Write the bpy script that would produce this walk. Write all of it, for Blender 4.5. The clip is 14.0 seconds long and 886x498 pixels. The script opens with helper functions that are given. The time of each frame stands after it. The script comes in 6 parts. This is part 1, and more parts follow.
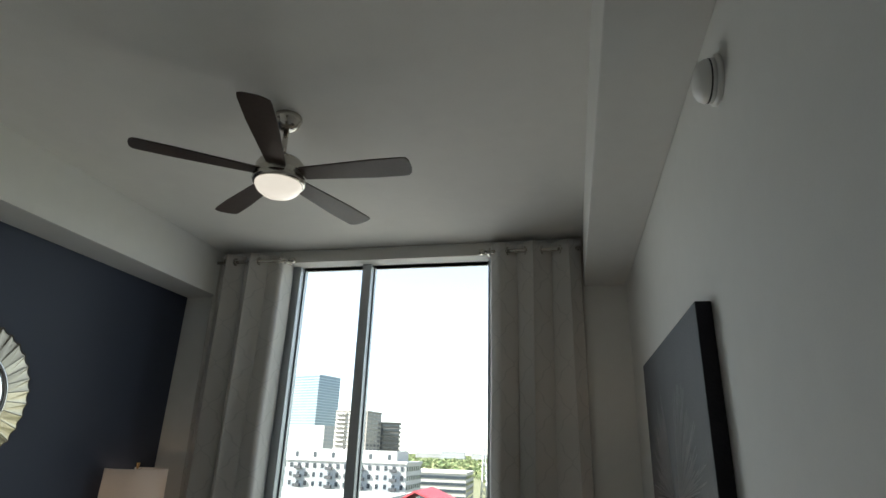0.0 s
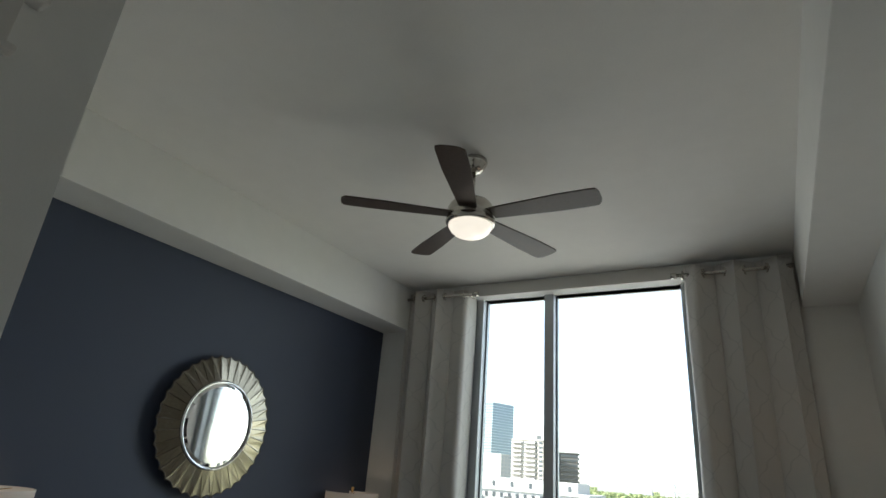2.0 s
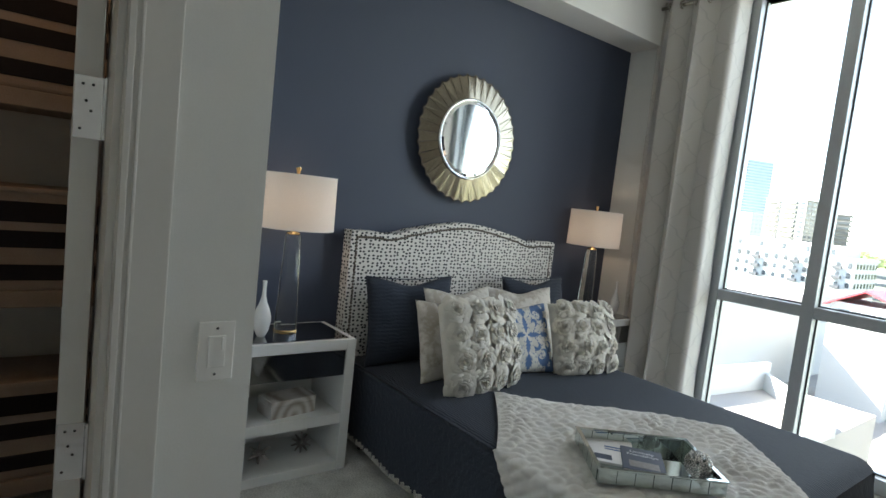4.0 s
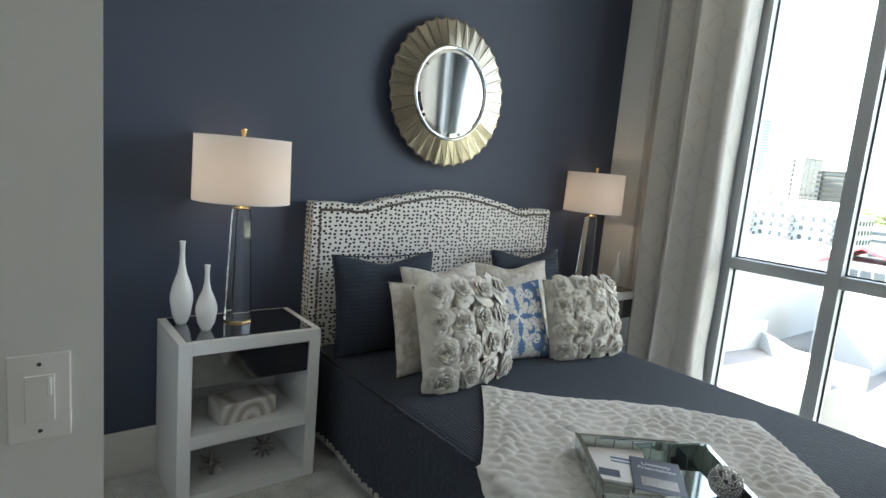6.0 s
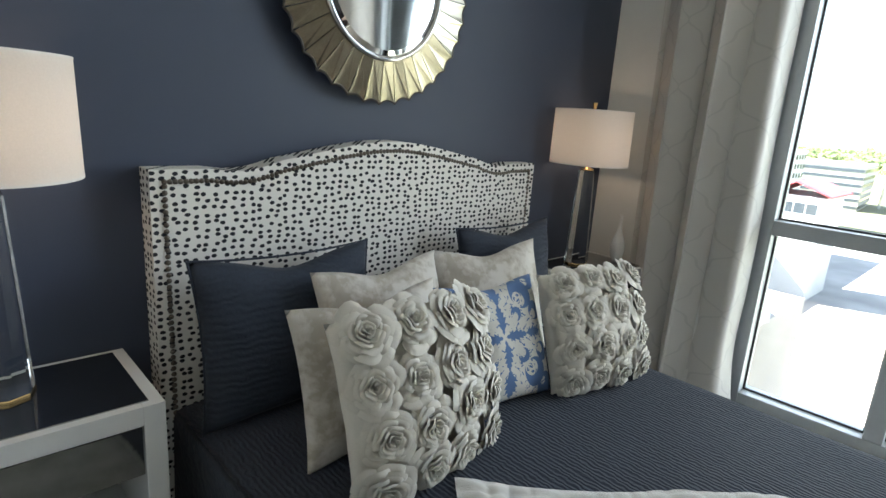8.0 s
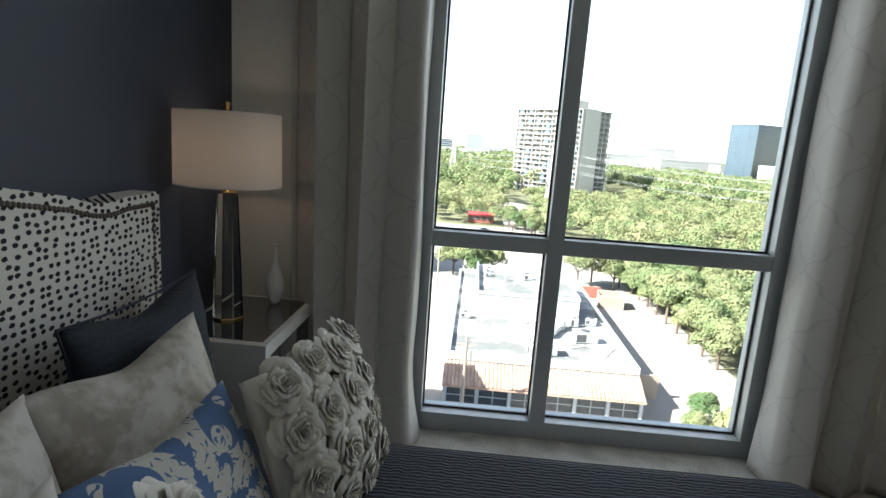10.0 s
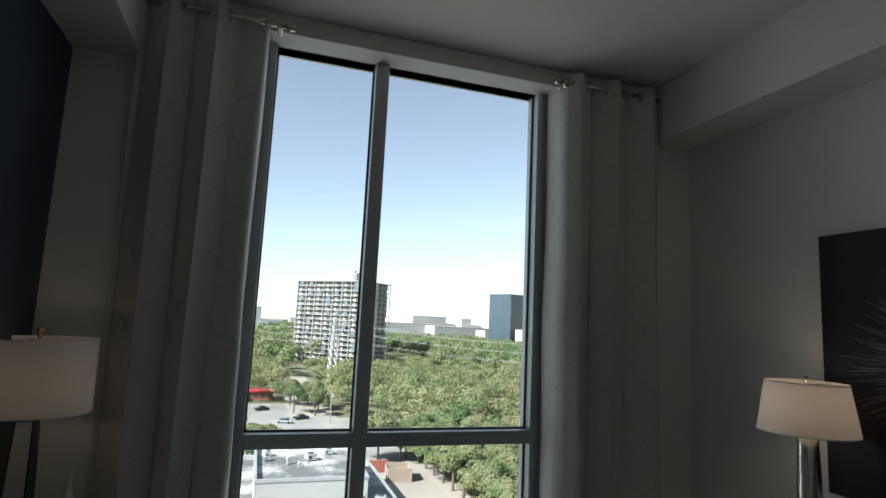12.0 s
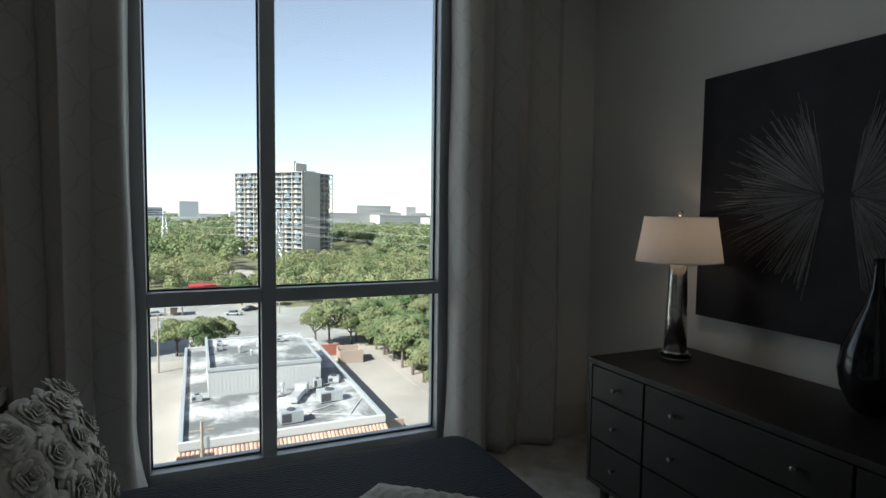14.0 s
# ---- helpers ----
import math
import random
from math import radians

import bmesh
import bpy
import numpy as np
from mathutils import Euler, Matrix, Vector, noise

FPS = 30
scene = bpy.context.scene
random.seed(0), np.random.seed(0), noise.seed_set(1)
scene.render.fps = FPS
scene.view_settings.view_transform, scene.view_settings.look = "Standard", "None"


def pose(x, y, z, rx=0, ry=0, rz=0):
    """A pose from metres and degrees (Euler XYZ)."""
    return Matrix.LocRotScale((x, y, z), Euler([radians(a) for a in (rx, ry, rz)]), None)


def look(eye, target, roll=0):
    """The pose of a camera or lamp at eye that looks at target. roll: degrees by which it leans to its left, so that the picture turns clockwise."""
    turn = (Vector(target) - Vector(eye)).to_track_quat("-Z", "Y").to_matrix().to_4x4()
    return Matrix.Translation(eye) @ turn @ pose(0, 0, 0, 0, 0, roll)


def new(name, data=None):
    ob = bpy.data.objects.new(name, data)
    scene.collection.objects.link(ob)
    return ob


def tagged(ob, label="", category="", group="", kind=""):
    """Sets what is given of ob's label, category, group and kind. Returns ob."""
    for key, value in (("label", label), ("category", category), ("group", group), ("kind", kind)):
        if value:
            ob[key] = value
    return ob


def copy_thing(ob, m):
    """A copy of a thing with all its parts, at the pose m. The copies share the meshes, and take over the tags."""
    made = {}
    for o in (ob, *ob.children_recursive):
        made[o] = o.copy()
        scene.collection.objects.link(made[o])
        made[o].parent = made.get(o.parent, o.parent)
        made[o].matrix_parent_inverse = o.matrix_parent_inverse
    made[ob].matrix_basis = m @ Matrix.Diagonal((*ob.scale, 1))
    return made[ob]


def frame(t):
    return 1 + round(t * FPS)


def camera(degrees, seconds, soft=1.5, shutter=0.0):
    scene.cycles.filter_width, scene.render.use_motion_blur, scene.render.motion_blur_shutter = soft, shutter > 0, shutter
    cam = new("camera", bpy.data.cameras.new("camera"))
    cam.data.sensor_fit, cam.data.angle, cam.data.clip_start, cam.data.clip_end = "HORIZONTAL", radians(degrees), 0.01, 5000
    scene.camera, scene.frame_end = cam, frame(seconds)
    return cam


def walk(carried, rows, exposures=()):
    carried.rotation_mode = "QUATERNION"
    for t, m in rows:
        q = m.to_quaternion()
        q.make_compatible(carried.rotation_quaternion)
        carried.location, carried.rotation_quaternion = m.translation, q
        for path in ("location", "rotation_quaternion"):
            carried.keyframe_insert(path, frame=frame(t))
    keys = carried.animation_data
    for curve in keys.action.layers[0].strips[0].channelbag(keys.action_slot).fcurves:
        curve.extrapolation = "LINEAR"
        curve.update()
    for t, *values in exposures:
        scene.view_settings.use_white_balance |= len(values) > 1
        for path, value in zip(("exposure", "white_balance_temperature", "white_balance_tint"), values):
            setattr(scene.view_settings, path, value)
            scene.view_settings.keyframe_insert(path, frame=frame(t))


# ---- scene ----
cam = camera(76.9, 14.0)
PATH = [
    (0, (0.148, 0.108, 1.572), (-0.274, 1.941, 2.252), 2.0),
    (0.5, (0.133, 0.096, 1.576), (-0.313, 1.923, 2.258), 2.3),
    (1, (0.124, 0.065, 1.599), (-0.397, 1.865, 2.296), 2.3),
    (1.5, (0.076, 0.025, 1.603), (-0.544, 1.783, 2.329), 2.0),
    (2, (0.046, 0.032, 1.591), (-0.910, 1.627, 2.327), 4.6),
    (2.5, (-0.040, 0.029, 1.526), (-1.278, 1.434, 2.228), 5.2),
    (3, (-0.058, 0.032, 1.408), (-1.514, 1.332, 1.845), 6.2),
    (3.5, (-0.070, 0.056, 1.360), (-1.637, 1.298, 1.378), 6.3),
    (4, (-0.042, 0.108, 1.356), (-1.615, 1.331, 1.184), 6.3),
    (6.5, (-0.468, 0.517, 1.361), (-2.013, 1.741, 1.020), 4.5),
    (7, (-0.677, 0.643, 1.325), (-2.211, 1.859, 0.915), 3.9),
    (9.5, (-1.575, 1.553, 1.370), (-2.185, 3.407, 0.933), 4.6),
    (10, (-1.701, 1.503, 1.356), (-1.802, 3.464, 0.975), 4.0),
    (10.5, (-1.798, 1.341, 1.481), (-1.476, 3.285, 1.140), 2.9),
    (11, (-1.813, 1.153, 1.534), (-1.293, 3.080, 1.410), 3.0),
    (11.5, (-1.841, 1.074, 1.562), (-1.280, 2.992, 1.653), 2.8),
    (12, (-1.864, 1.112, 1.520), (-1.253, 2.999, 1.784), 2.7),
    (12.5, (-1.828, 1.135, 1.488), (-1.212, 3.023, 1.727), 2.1),
    (13, (-1.859, 1.174, 1.386), (-1.199, 3.058, 1.515), 1.5),
    (13.5, (-1.792, 1.138, 1.371), (-1.153, 3.032, 1.307), 1.0),
    (14, (-1.666, 1.034, 1.354), (-0.855, 2.858, 1.225), 0.7),
]
EXPOSURES = [(0, 3.15, 6300, 9), (2, 3.4, 6300, 9), (3, 3.9, 6300, 9), (4, 4.43, 6250, 9), (7, 4.7, 6250, 9), (9.3, 4.0, 6350, 9), (10, 3.3, 6250, 9), (10.5, 2.8, 6150, 8), (11.5, 2.2, 6080, 8), (14, 2.1, 6050, 8)]
walk(cam, [(t, look(eye, target, roll)) for t, eye, target, roll in PATH], EXPOSURES)

# ---- world, sun and lamps ----
SUN_AZ = radians(247)      # towards the sun, clockwise from +y: from the west and behind the window wall
SUN_EL = radians(40)
world = bpy.data.worlds.new("world")
scene.world = world
world.use_nodes = True
wn = world.node_tree.nodes
sky = wn.new("ShaderNodeTexSky")
sky.sky_type = 'NISHITA'
sky.sun_disc = False
sky.sun_elevation = SUN_EL
sky.sun_rotation = SUN_AZ
sky.air_density = 0.9
sky.dust_density = 0.15
sky.ozone_density = 1.5
wn["Background"].inputs["Strength"].default_value = 0.063
haze = wn.new("ShaderNodeHueSaturation")
haze.inputs["Saturation"].default_value = 0.58
world.node_tree.links.new(sky.outputs[0], haze.inputs["Color"])
world.node_tree.links.new(haze.outputs[0], wn["Background"].inputs["Color"])
sun_data = bpy.data.lights.new("sun", "SUN")
sun_data.energy = 3.9
sun_data.angle = radians(0.5)
sun_data.color = (1.0, 0.95, 0.87)
sun = new("sun", sun_data)
to_sun = Vector((math.sin(SUN_AZ) * math.cos(SUN_EL), math.cos(SUN_AZ) * math.cos(SUN_EL), math.sin(SUN_EL)))
sun.matrix_world = look(to_sun * 200, (0, 0, 0))


def bulb(name, place, watts, colour, radius=0.03):
    data = bpy.data.lights.new(name, "POINT")
    data.energy, data.color, data.shadow_soft_size = watts, colour, radius
    ob = new(name, data)
    ob.location = place
    return ob


WARM = (1.0, 0.70, 0.46)
bulb("bulb", (-2.575, 1.168, 1.26), 0.043, WARM)
bulb("bulb", (-2.588, 3.455, 1.26), 0.043, WARM)
bulb("bulb", (0.294, 2.866, 1.26), 0.11, WARM)
# added area lamp at the window glass, boosts the sky's light in the room
fill_data = bpy.data.lights.new("window_fill_lamp", "AREA")
fill_data.shape, fill_data.size, fill_data.size_y = 'RECTANGLE', 1.46, 2.80
fill_data.energy, fill_data.color = 1.68, (1.0, 1.0, 0.97)
window_fill_lamp = new("window_fill_lamp", fill_data)
window_fill_lamp.matrix_world = look((-1.137, 4.06, 1.50), (-1.137, 0.0, 1.50))
bulb("closet_bulb", (-2.1, -0.35, 2.5), 0.21, (1.0, 0.56, 0.27), 0.08)

# ---- materials ----


def mat(name, colour, rough=0.6, metal=0.0, spread=0.06, scale=30.0, bump=0.0, fine=0.0, stains=0.0, spec=0.5, sheen=0.0, per_object=0.0):
    """A surface with grain at a small scale, patches at a large one, and relief."""
    m = bpy.data.materials.new(name)
    m.use_nodes = True
    n, ln = m.node_tree.nodes, m.node_tree.links
    b = n["Principled BSDF"]
    b.inputs["Roughness"].default_value = rough
    b.inputs["Metallic"].default_value = metal
    b.inputs["Specular IOR Level"].default_value = spec
    if sheen:
        b.inputs["Sheen Weight"].default_value = sheen
        b.inputs["Sheen Roughness"].default_value = 0.5
    geo = n.new("ShaderNodeNewGeometry")
    small = n.new("ShaderNodeTexNoise")
    small.inputs["Scale"].default_value = scale
    small.inputs["Detail"].default_value = 5
    large = n.new("ShaderNodeTexNoise")
    large.inputs["Scale"].default_value = scale * 0.06
    large.inputs["Detail"].default_value = 3
    for t in (small, large):
        ln.new(geo.outputs["Position"], t.inputs["Vector"])
    add = n.new("ShaderNodeMath")
    add.operation = 'MULTIPLY_ADD'
    add.inputs[1].default_value = 1.0 + stains * 6
    ln.new(large.outputs["Fac"], add.inputs[0])
    ln.new(small.outputs["Fac"], add.inputs[2])
    rng = n.new("ShaderNodeMapRange")
    rng.inputs["From Min"].default_value = 0.6
    rng.inputs["From Max"].default_value = 1.4 + stains * 6
    rng.inputs["To Min"].default_value = 1 - spread
    rng.inputs["To Max"].default_value = 1 + spread
    ln.new(add.outputs[0], rng.inputs["Value"])
    last = rng.outputs[0]
    if per_object:
        info = n.new("ShaderNodeObjectInfo")
        mr = n.new("ShaderNodeMapRange")
        mr.inputs["To Min"].default_value = 1 - per_object
        mr.inputs["To Max"].default_value = 1 + per_object
        ln.new(info.outputs["Random"], mr.inputs["Value"])
        mul = n.new("ShaderNodeMath")
        mul.operation = 'MULTIPLY'
        ln.new(last, mul.inputs[0])
        ln.new(mr.outputs[0], mul.inputs[1])
        last = mul.outputs[0]
    mix = n.new("ShaderNodeVectorMath")
    mix.operation = 'SCALE'
    mix.inputs[0].default_value = colour
    ln.new(last, mix.inputs["Scale"])
    ln.new(mix.outputs[0], b.inputs["Base Color"])
    rr = n.new("ShaderNodeMapRange")
    rr.inputs["To Min"].default_value = max(0.0, rough - 0.07)
    rr.inputs["To Max"].default_value = min(1.0, rough + 0.07)
    ln.new(large.outputs["Fac"], rr.inputs["Value"])
    ln.new(rr.outputs[0], b.inputs["Roughness"])
    if bump:
        bn = n.new("ShaderNodeBump")
        bn.inputs["Strength"].default_value = bump
        bn.inputs["Distance"].default_value = 0.004 if fine == 0 else fine
        ln.new(small.outputs["Fac"], bn.inputs["Height"])
        ln.new(bn.outputs[0], b.inputs["Normal"])
    return m


def glassy(name, colour=(1, 1, 1), rough=0.0, ior=1.5):
    m = bpy.data.materials.new(name)
    m.use_nodes = True
    b = m.node_tree.nodes["Principled BSDF"]
    b.inputs["Base Color"].default_value = (*colour, 1)
    b.inputs["Transmission Weight"].default_value = 1.0
    b.inputs["Roughness"].default_value = rough
    b.inputs["IOR"].default_value = ior
    return m


def pane_glass(name):
    """A clear thin pane: mostly transparent, with a faint gloss."""
    m = bpy.data.materials.new(name)
    m.use_nodes = True
    n, ln = m.node_tree.nodes, m.node_tree.links
    n.remove(n["Principled BSDF"])
    tr, gl, mx, fr = n.new("ShaderNodeBsdfTransparent"), n.new("ShaderNodeBsdfGlossy"), n.new("ShaderNodeMixShader"), n.new("ShaderNodeFresnel")
    tr.inputs["Color"].default_value = (0.83, 0.85, 0.84, 1)
    gl.inputs["Roughness"].default_value = 0.0
    fr.inputs["IOR"].default_value = 1.3
    ln.new(fr.outputs[0], mx.inputs[0])
    ln.new(tr.outputs[0], mx.inputs[1])
    ln.new(gl.outputs[0], mx.inputs[2])
    ln.new(mx.outputs[0], n["Material Output"].inputs["Surface"])
    return m


def shade_cloth(name, colour):
    """Lampshade linen: lets half of the light through, diffused."""
    m = bpy.data.materials.new(name)
    m.use_nodes = True
    n, ln = m.node_tree.nodes, m.node_tree.links
    n.remove(n["Principled BSDF"])
    d, t, mx, tc, wv, br = (n.new(k) for k in ("ShaderNodeBsdfDiffuse", "ShaderNodeBsdfTranslucent", "ShaderNodeMixShader", "ShaderNodeTexCoord", "ShaderNodeTexNoise", "ShaderNodeMapRange"))
    wv.inputs["Scale"].default_value = 260
    ln.new(tc.outputs["Object"], wv.inputs["Vector"])
    br.inputs["To Min"].default_value = 0.92
    br.inputs["To Max"].default_value = 1.05
    ln.new(wv.outputs["Fac"], br.inputs["Value"])
    sc = n.new("ShaderNodeVectorMath")
    sc.operation = 'SCALE'
    sc.inputs[0].default_value = colour
    ln.new(br.outputs[0], sc.inputs["Scale"])
    ln.new(sc.outputs[0], d.inputs["Color"])
    ln.new(sc.outputs[0], t.inputs["Color"])
    mx.inputs[0].default_value = 0.42
    ln.new(d.outputs[0], mx.inputs[1])
    ln.new(t.outputs[0], mx.inputs[2])
    ln.new(mx.outputs[0], n["Material Output"].inputs["Surface"])
    return m


def glow(name, colour, strength):
    m = bpy.data.materials.new(name)
    m.use_nodes = True
    b = m.node_tree.nodes["Principled BSDF"]
    b.inputs["Base Color"].default_value = (0.9, 0.88, 0.84, 1)
    b.inputs["Emission Color"].default_value = (*colour, 1)
    b.inputs["Emission Strength"].default_value = strength
    b.inputs["Roughness"].default_value = 0.25
    return m


def pattern(name, build, rough=0.8, sheen=0.0):
    """A printed or woven surface; build(nodes, links, bsdf) wires its colour and relief."""
    m = bpy.data.materials.new(name)
    m.use_nodes = True
    b = m.node_tree.nodes["Principled BSDF"]
    b.inputs["Roughness"].default_value = rough
    b.inputs["Specular IOR Level"].default_value = 0.25
    b.inputs["Sheen Weight"].default_value = sheen
    build(m.node_tree.nodes, m.node_tree.links, b)
    return m


def math_node(n, ln, op, a, b=None, c=None):
    k = n.new("ShaderNodeMath")
    k.operation = op
    for i, v in enumerate((a, b, c)):
        if v is None:
            continue
        if isinstance(v, (int, float)):
            k.inputs[i].default_value = v
        else:
            ln.new(v, k.inputs[i])
    return k.outputs[0]


def two_colours(n, ln, fac, c0, c1):
    mx = n.new("ShaderNodeMix")
    mx.data_type = 'RGBA'
    ln.new(fac, mx.inputs["Factor"])
    mx.inputs[6].default_value = (*c0, 1)
    mx.inputs[7].default_value = (*c1, 1)
    return mx.outputs[2]


def spots(n, ln, b):
    tc = n.new("ShaderNodeTexCoord")
    mp = n.new("ShaderNodeMapping")
    mp.inputs["Scale"].default_value = (37, 37, 50)
    ln.new(tc.outputs["Object"], mp.inputs["Vector"])
    wob = n.new("ShaderNodeTexNoise")
    wob.inputs["Scale"].default_value = 2.5
    ln.new(mp.outputs[0], wob.inputs["Vector"])
    addv = n.new("ShaderNodeVectorMath")
    addv.operation = 'MULTIPLY_ADD'
    addv.inputs[1].default_value = (0.20, 0.20, 0.20)
    ln.new(wob.outputs["Color"], addv.inputs[0])
    ln.new(mp.outputs[0], addv.inputs[2])
    vo = n.new("ShaderNodeTexVoronoi")
    vo.voronoi_dimensions = '2D'
    vo.inputs["Scale"].default_value = 1.0
    vo.inputs["Randomness"].default_value = 0.52
    sp = n.new("ShaderNodeSeparateXYZ")
    ln.new(addv.outputs[0], sp.inputs[0])
    cb = n.new("ShaderNodeCombineXYZ")
    ln.new(math_node(n, ln, 'ADD', sp.outputs[0], sp.outputs[1]), cb.inputs[0])
    ln.new(sp.outputs[2], cb.inputs[1])
    ln.new(cb.outputs[0], vo.inputs["Vector"])
    dot = n.new("ShaderNodeMapRange")
    dot.inputs["From Min"].default_value = 0.310
    dot.inputs["From Max"].default_value = 0.25
    ln.new(vo.outputs["Distance"], dot.inputs["Value"])
    ln.new(two_colours(n, ln, dot.outputs[0], (0.72, 0.70, 0.66), (0.022, 0.024, 0.03)), b.inputs["Base Color"])
    wv = n.new("ShaderNodeTexNoise")
    wv.inputs["Scale"].default_value = 500
    ln.new(tc.outputs["Object"], wv.inputs["Vector"])
    bn = n.new("ShaderNodeBump")
    bn.inputs["Strength"].default_value = 0.3
    bn.inputs["Distance"].default_value = 0.001
    ln.new(wv.outputs["Fac"], bn.inputs["Height"])
    ln.new(bn.outputs[0], b.inputs["Normal"])


def ripples(axis, pitch, depth, colour, wobble=2.0):
    def build(n, ln, b):
        tc = n.new("ShaderNodeTexCoord")
        wv = n.new("ShaderNodeTexWave")
        wv.wave_type = 'BANDS'
        wv.bands_direction = axis
        wv.inputs["Scale"].default_value = 0.314 / pitch
        wv.inputs["Distortion"].default_value = wobble
        wv.inputs["Detail"].default_value = 3
        wv.inputs["Detail Scale"].default_value = 1.6
        ln.new(tc.outputs["Object"], wv.inputs["Vector"])
        nz = n.new("ShaderNodeTexNoise")
        nz.inputs["Scale"].default_value = 130
        ln.new(tc.outputs["Object"], nz.inputs["Vector"])
        bn = n.new("ShaderNodeBump")
        bn.inputs["Strength"].default_value = 1.0
        bn.inputs["Distance"].default_value = depth
        ln.new(math_node(n, ln, 'MULTIPLY_ADD', nz.outputs["Fac"], 0.25, wv.outputs["Fac"]), bn.inputs["Height"])
        ln.new(bn.outputs[0], b.inputs["Normal"])
        dark = tuple(0.75 * c for c in colour)
        ln.new(two_colours(n, ln, nz.outputs["Fac"], dark, tuple(1.2 * c for c in colour)), b.inputs["Base Color"])
    return build


def trellis(n, ln, b):
    uv = n.new("ShaderNodeTexCoord")
    sep = n.new("ShaderNodeSeparateXYZ")
    ln.new(uv.outputs["UV"], sep.inputs[0])
    u, v = sep.outputs[0], sep.outputs[1]
    fold = math_node(n, ln, 'PINGPONG', math_node(n, ln, 'MULTIPLY', u, 1 / 0.10), 1.0)
    s1 = math_node(n, ln, 'SINE', math_node(n, ln, 'MULTIPLY', v, 2 * math.pi / 0.29))
    s3 = math_node(n, ln, 'SINE', math_node(n, ln, 'MULTIPLY', v, 6 * math.pi / 0.29))
    wave = math_node(n, ln, 'ADD', math_node(n, ln, 'MULTIPLY', s1, 0.40), math_node(n, ln, 'MULTIPLY', s3, -0.12))
    wave = math_node(n, ln, 'ADD', wave, 0.5)
    off = math_node(n, ln, 'ABSOLUTE', math_node(n, ln, 'SUBTRACT', fold, wave))
    line = n.new("ShaderNodeMapRange")
    line.inputs["From Min"].default_value = 0.055
    line.inputs["From Max"].default_value = 0.035
    ln.new(off, line.inputs["Value"])
    ln.new(two_colours(n, ln, line.outputs[0], (0.60, 0.58, 0.545), (0.525, 0.51, 0.48)), b.inputs["Base Color"])
    nz = n.new("ShaderNodeTexNoise")
    nz.inputs["Scale"].default_value = 420
    ln.new(uv.outputs["UV"], nz.inputs["Vector"])
    bn = n.new("ShaderNodeBump")
    bn.inputs["Strength"].default_value = 0.25
    bn.inputs["Distance"].default_value = 0.001
    ln.new(nz.outputs["Fac"], bn.inputs["Height"])
    ln.new(bn.outputs[0], b.inputs["Normal"])


def marble(n, ln, b):
    tc = n.new("ShaderNodeTexCoord")
    wv = n.new("ShaderNodeTexWave")
    wv.wave_type = 'RINGS'
    wv.inputs["Scale"].default_value = 6
    wv.inputs["Distortion"].default_value = 5
    wv.inputs["Detail"].default_value = 4
    ln.new(tc.outputs["Object"], wv.inputs["Vector"])
    ln.new(two_colours(n, ln, wv.outputs["Fac"], (0.42, 0.37, 0.32), (0.72, 0.70, 0.67)), b.inputs["Base Color"])


def damask(n, ln, b):
    """Ivory cotton with a worn, blotched brown-grey print and soft creases."""
    tc = n.new("ShaderNodeTexCoord")
    blot, fine, crease = (n.new("ShaderNodeTexNoise") for _ in range(3))
    for t, sc, det, dis in ((blot, 9, 6, 0.6), (fine, 45, 4, 0.3), (crease, 7, 2, 1.2)):
        t.inputs["Scale"].default_value, t.inputs["Detail"].default_value, t.inputs["Distortion"].default_value = sc, det, dis
        ln.new(tc.outputs["Object"], t.inputs["Vector"])
    f = n.new("ShaderNodeMapRange")
    f.inputs["From Min"].default_value = 0.66
    f.inputs["From Max"].default_value = 0.82
    ln.new(math_node(n, ln, 'MULTIPLY_ADD', fine.outputs["Fac"], 0.38, math_node(n, ln, 'MULTIPLY', blot.outputs["Fac"], 1.02)), f.inputs["Value"])
    ln.new(two_colours(n, ln, f.outputs[0], (0.60, 0.57, 0.52), (0.40, 0.36, 0.30)), b.inputs["Base Color"])
    bn = n.new("ShaderNodeBump")
    bn.inputs["Strength"].default_value = 0.7
    bn.inputs["Distance"].default_value = 0.012
    ln.new(crease.outputs["Fac"], bn.inputs["Height"])
    ln.new(bn.outputs[0], b.inputs["Normal"])


def membrane(n, ln, b):
    """Flat-roof sheet: patches of dirt and pale coating, a lap seam every 1.8 m."""
    geo = n.new("ShaderNodeNewGeometry")
    big, fine = n.new("ShaderNodeTexNoise"), n.new("ShaderNodeTexNoise")
    for t, sc, det in ((big, 0.17, 5), (fine, 1.3, 5)):
        t.inputs["Scale"].default_value, t.inputs["Detail"].default_value = sc, det
        ln.new(geo.outputs["Position"], t.inputs["Vector"])
    f = n.new("ShaderNodeMapRange")
    f.inputs["From Min"].default_value = 0.60
    f.inputs["From Max"].default_value = 0.86
    ln.new(math_node(n, ln, 'MULTIPLY_ADD', fine.outputs["Fac"], 0.35, big.outputs["Fac"]), f.inputs["Value"])
    sep = n.new("ShaderNodeSeparateXYZ")
    ln.new(geo.outputs["Position"], sep.inputs[0])
    seam = math_node(n, ln, 'LESS_THAN', math_node(n, ln, 'PINGPONG', sep.outputs[0], 0.9), 0.04)
    lit = math_node(n, ln, 'MULTIPLY', f.outputs[0], math_node(n, ln, 'MULTIPLY_ADD', seam, -0.5, 1.0))
    ln.new(two_colours(n, ln, lit, (0.13, 0.132, 0.13), (0.50, 0.495, 0.48)), b.inputs["Base Color"])


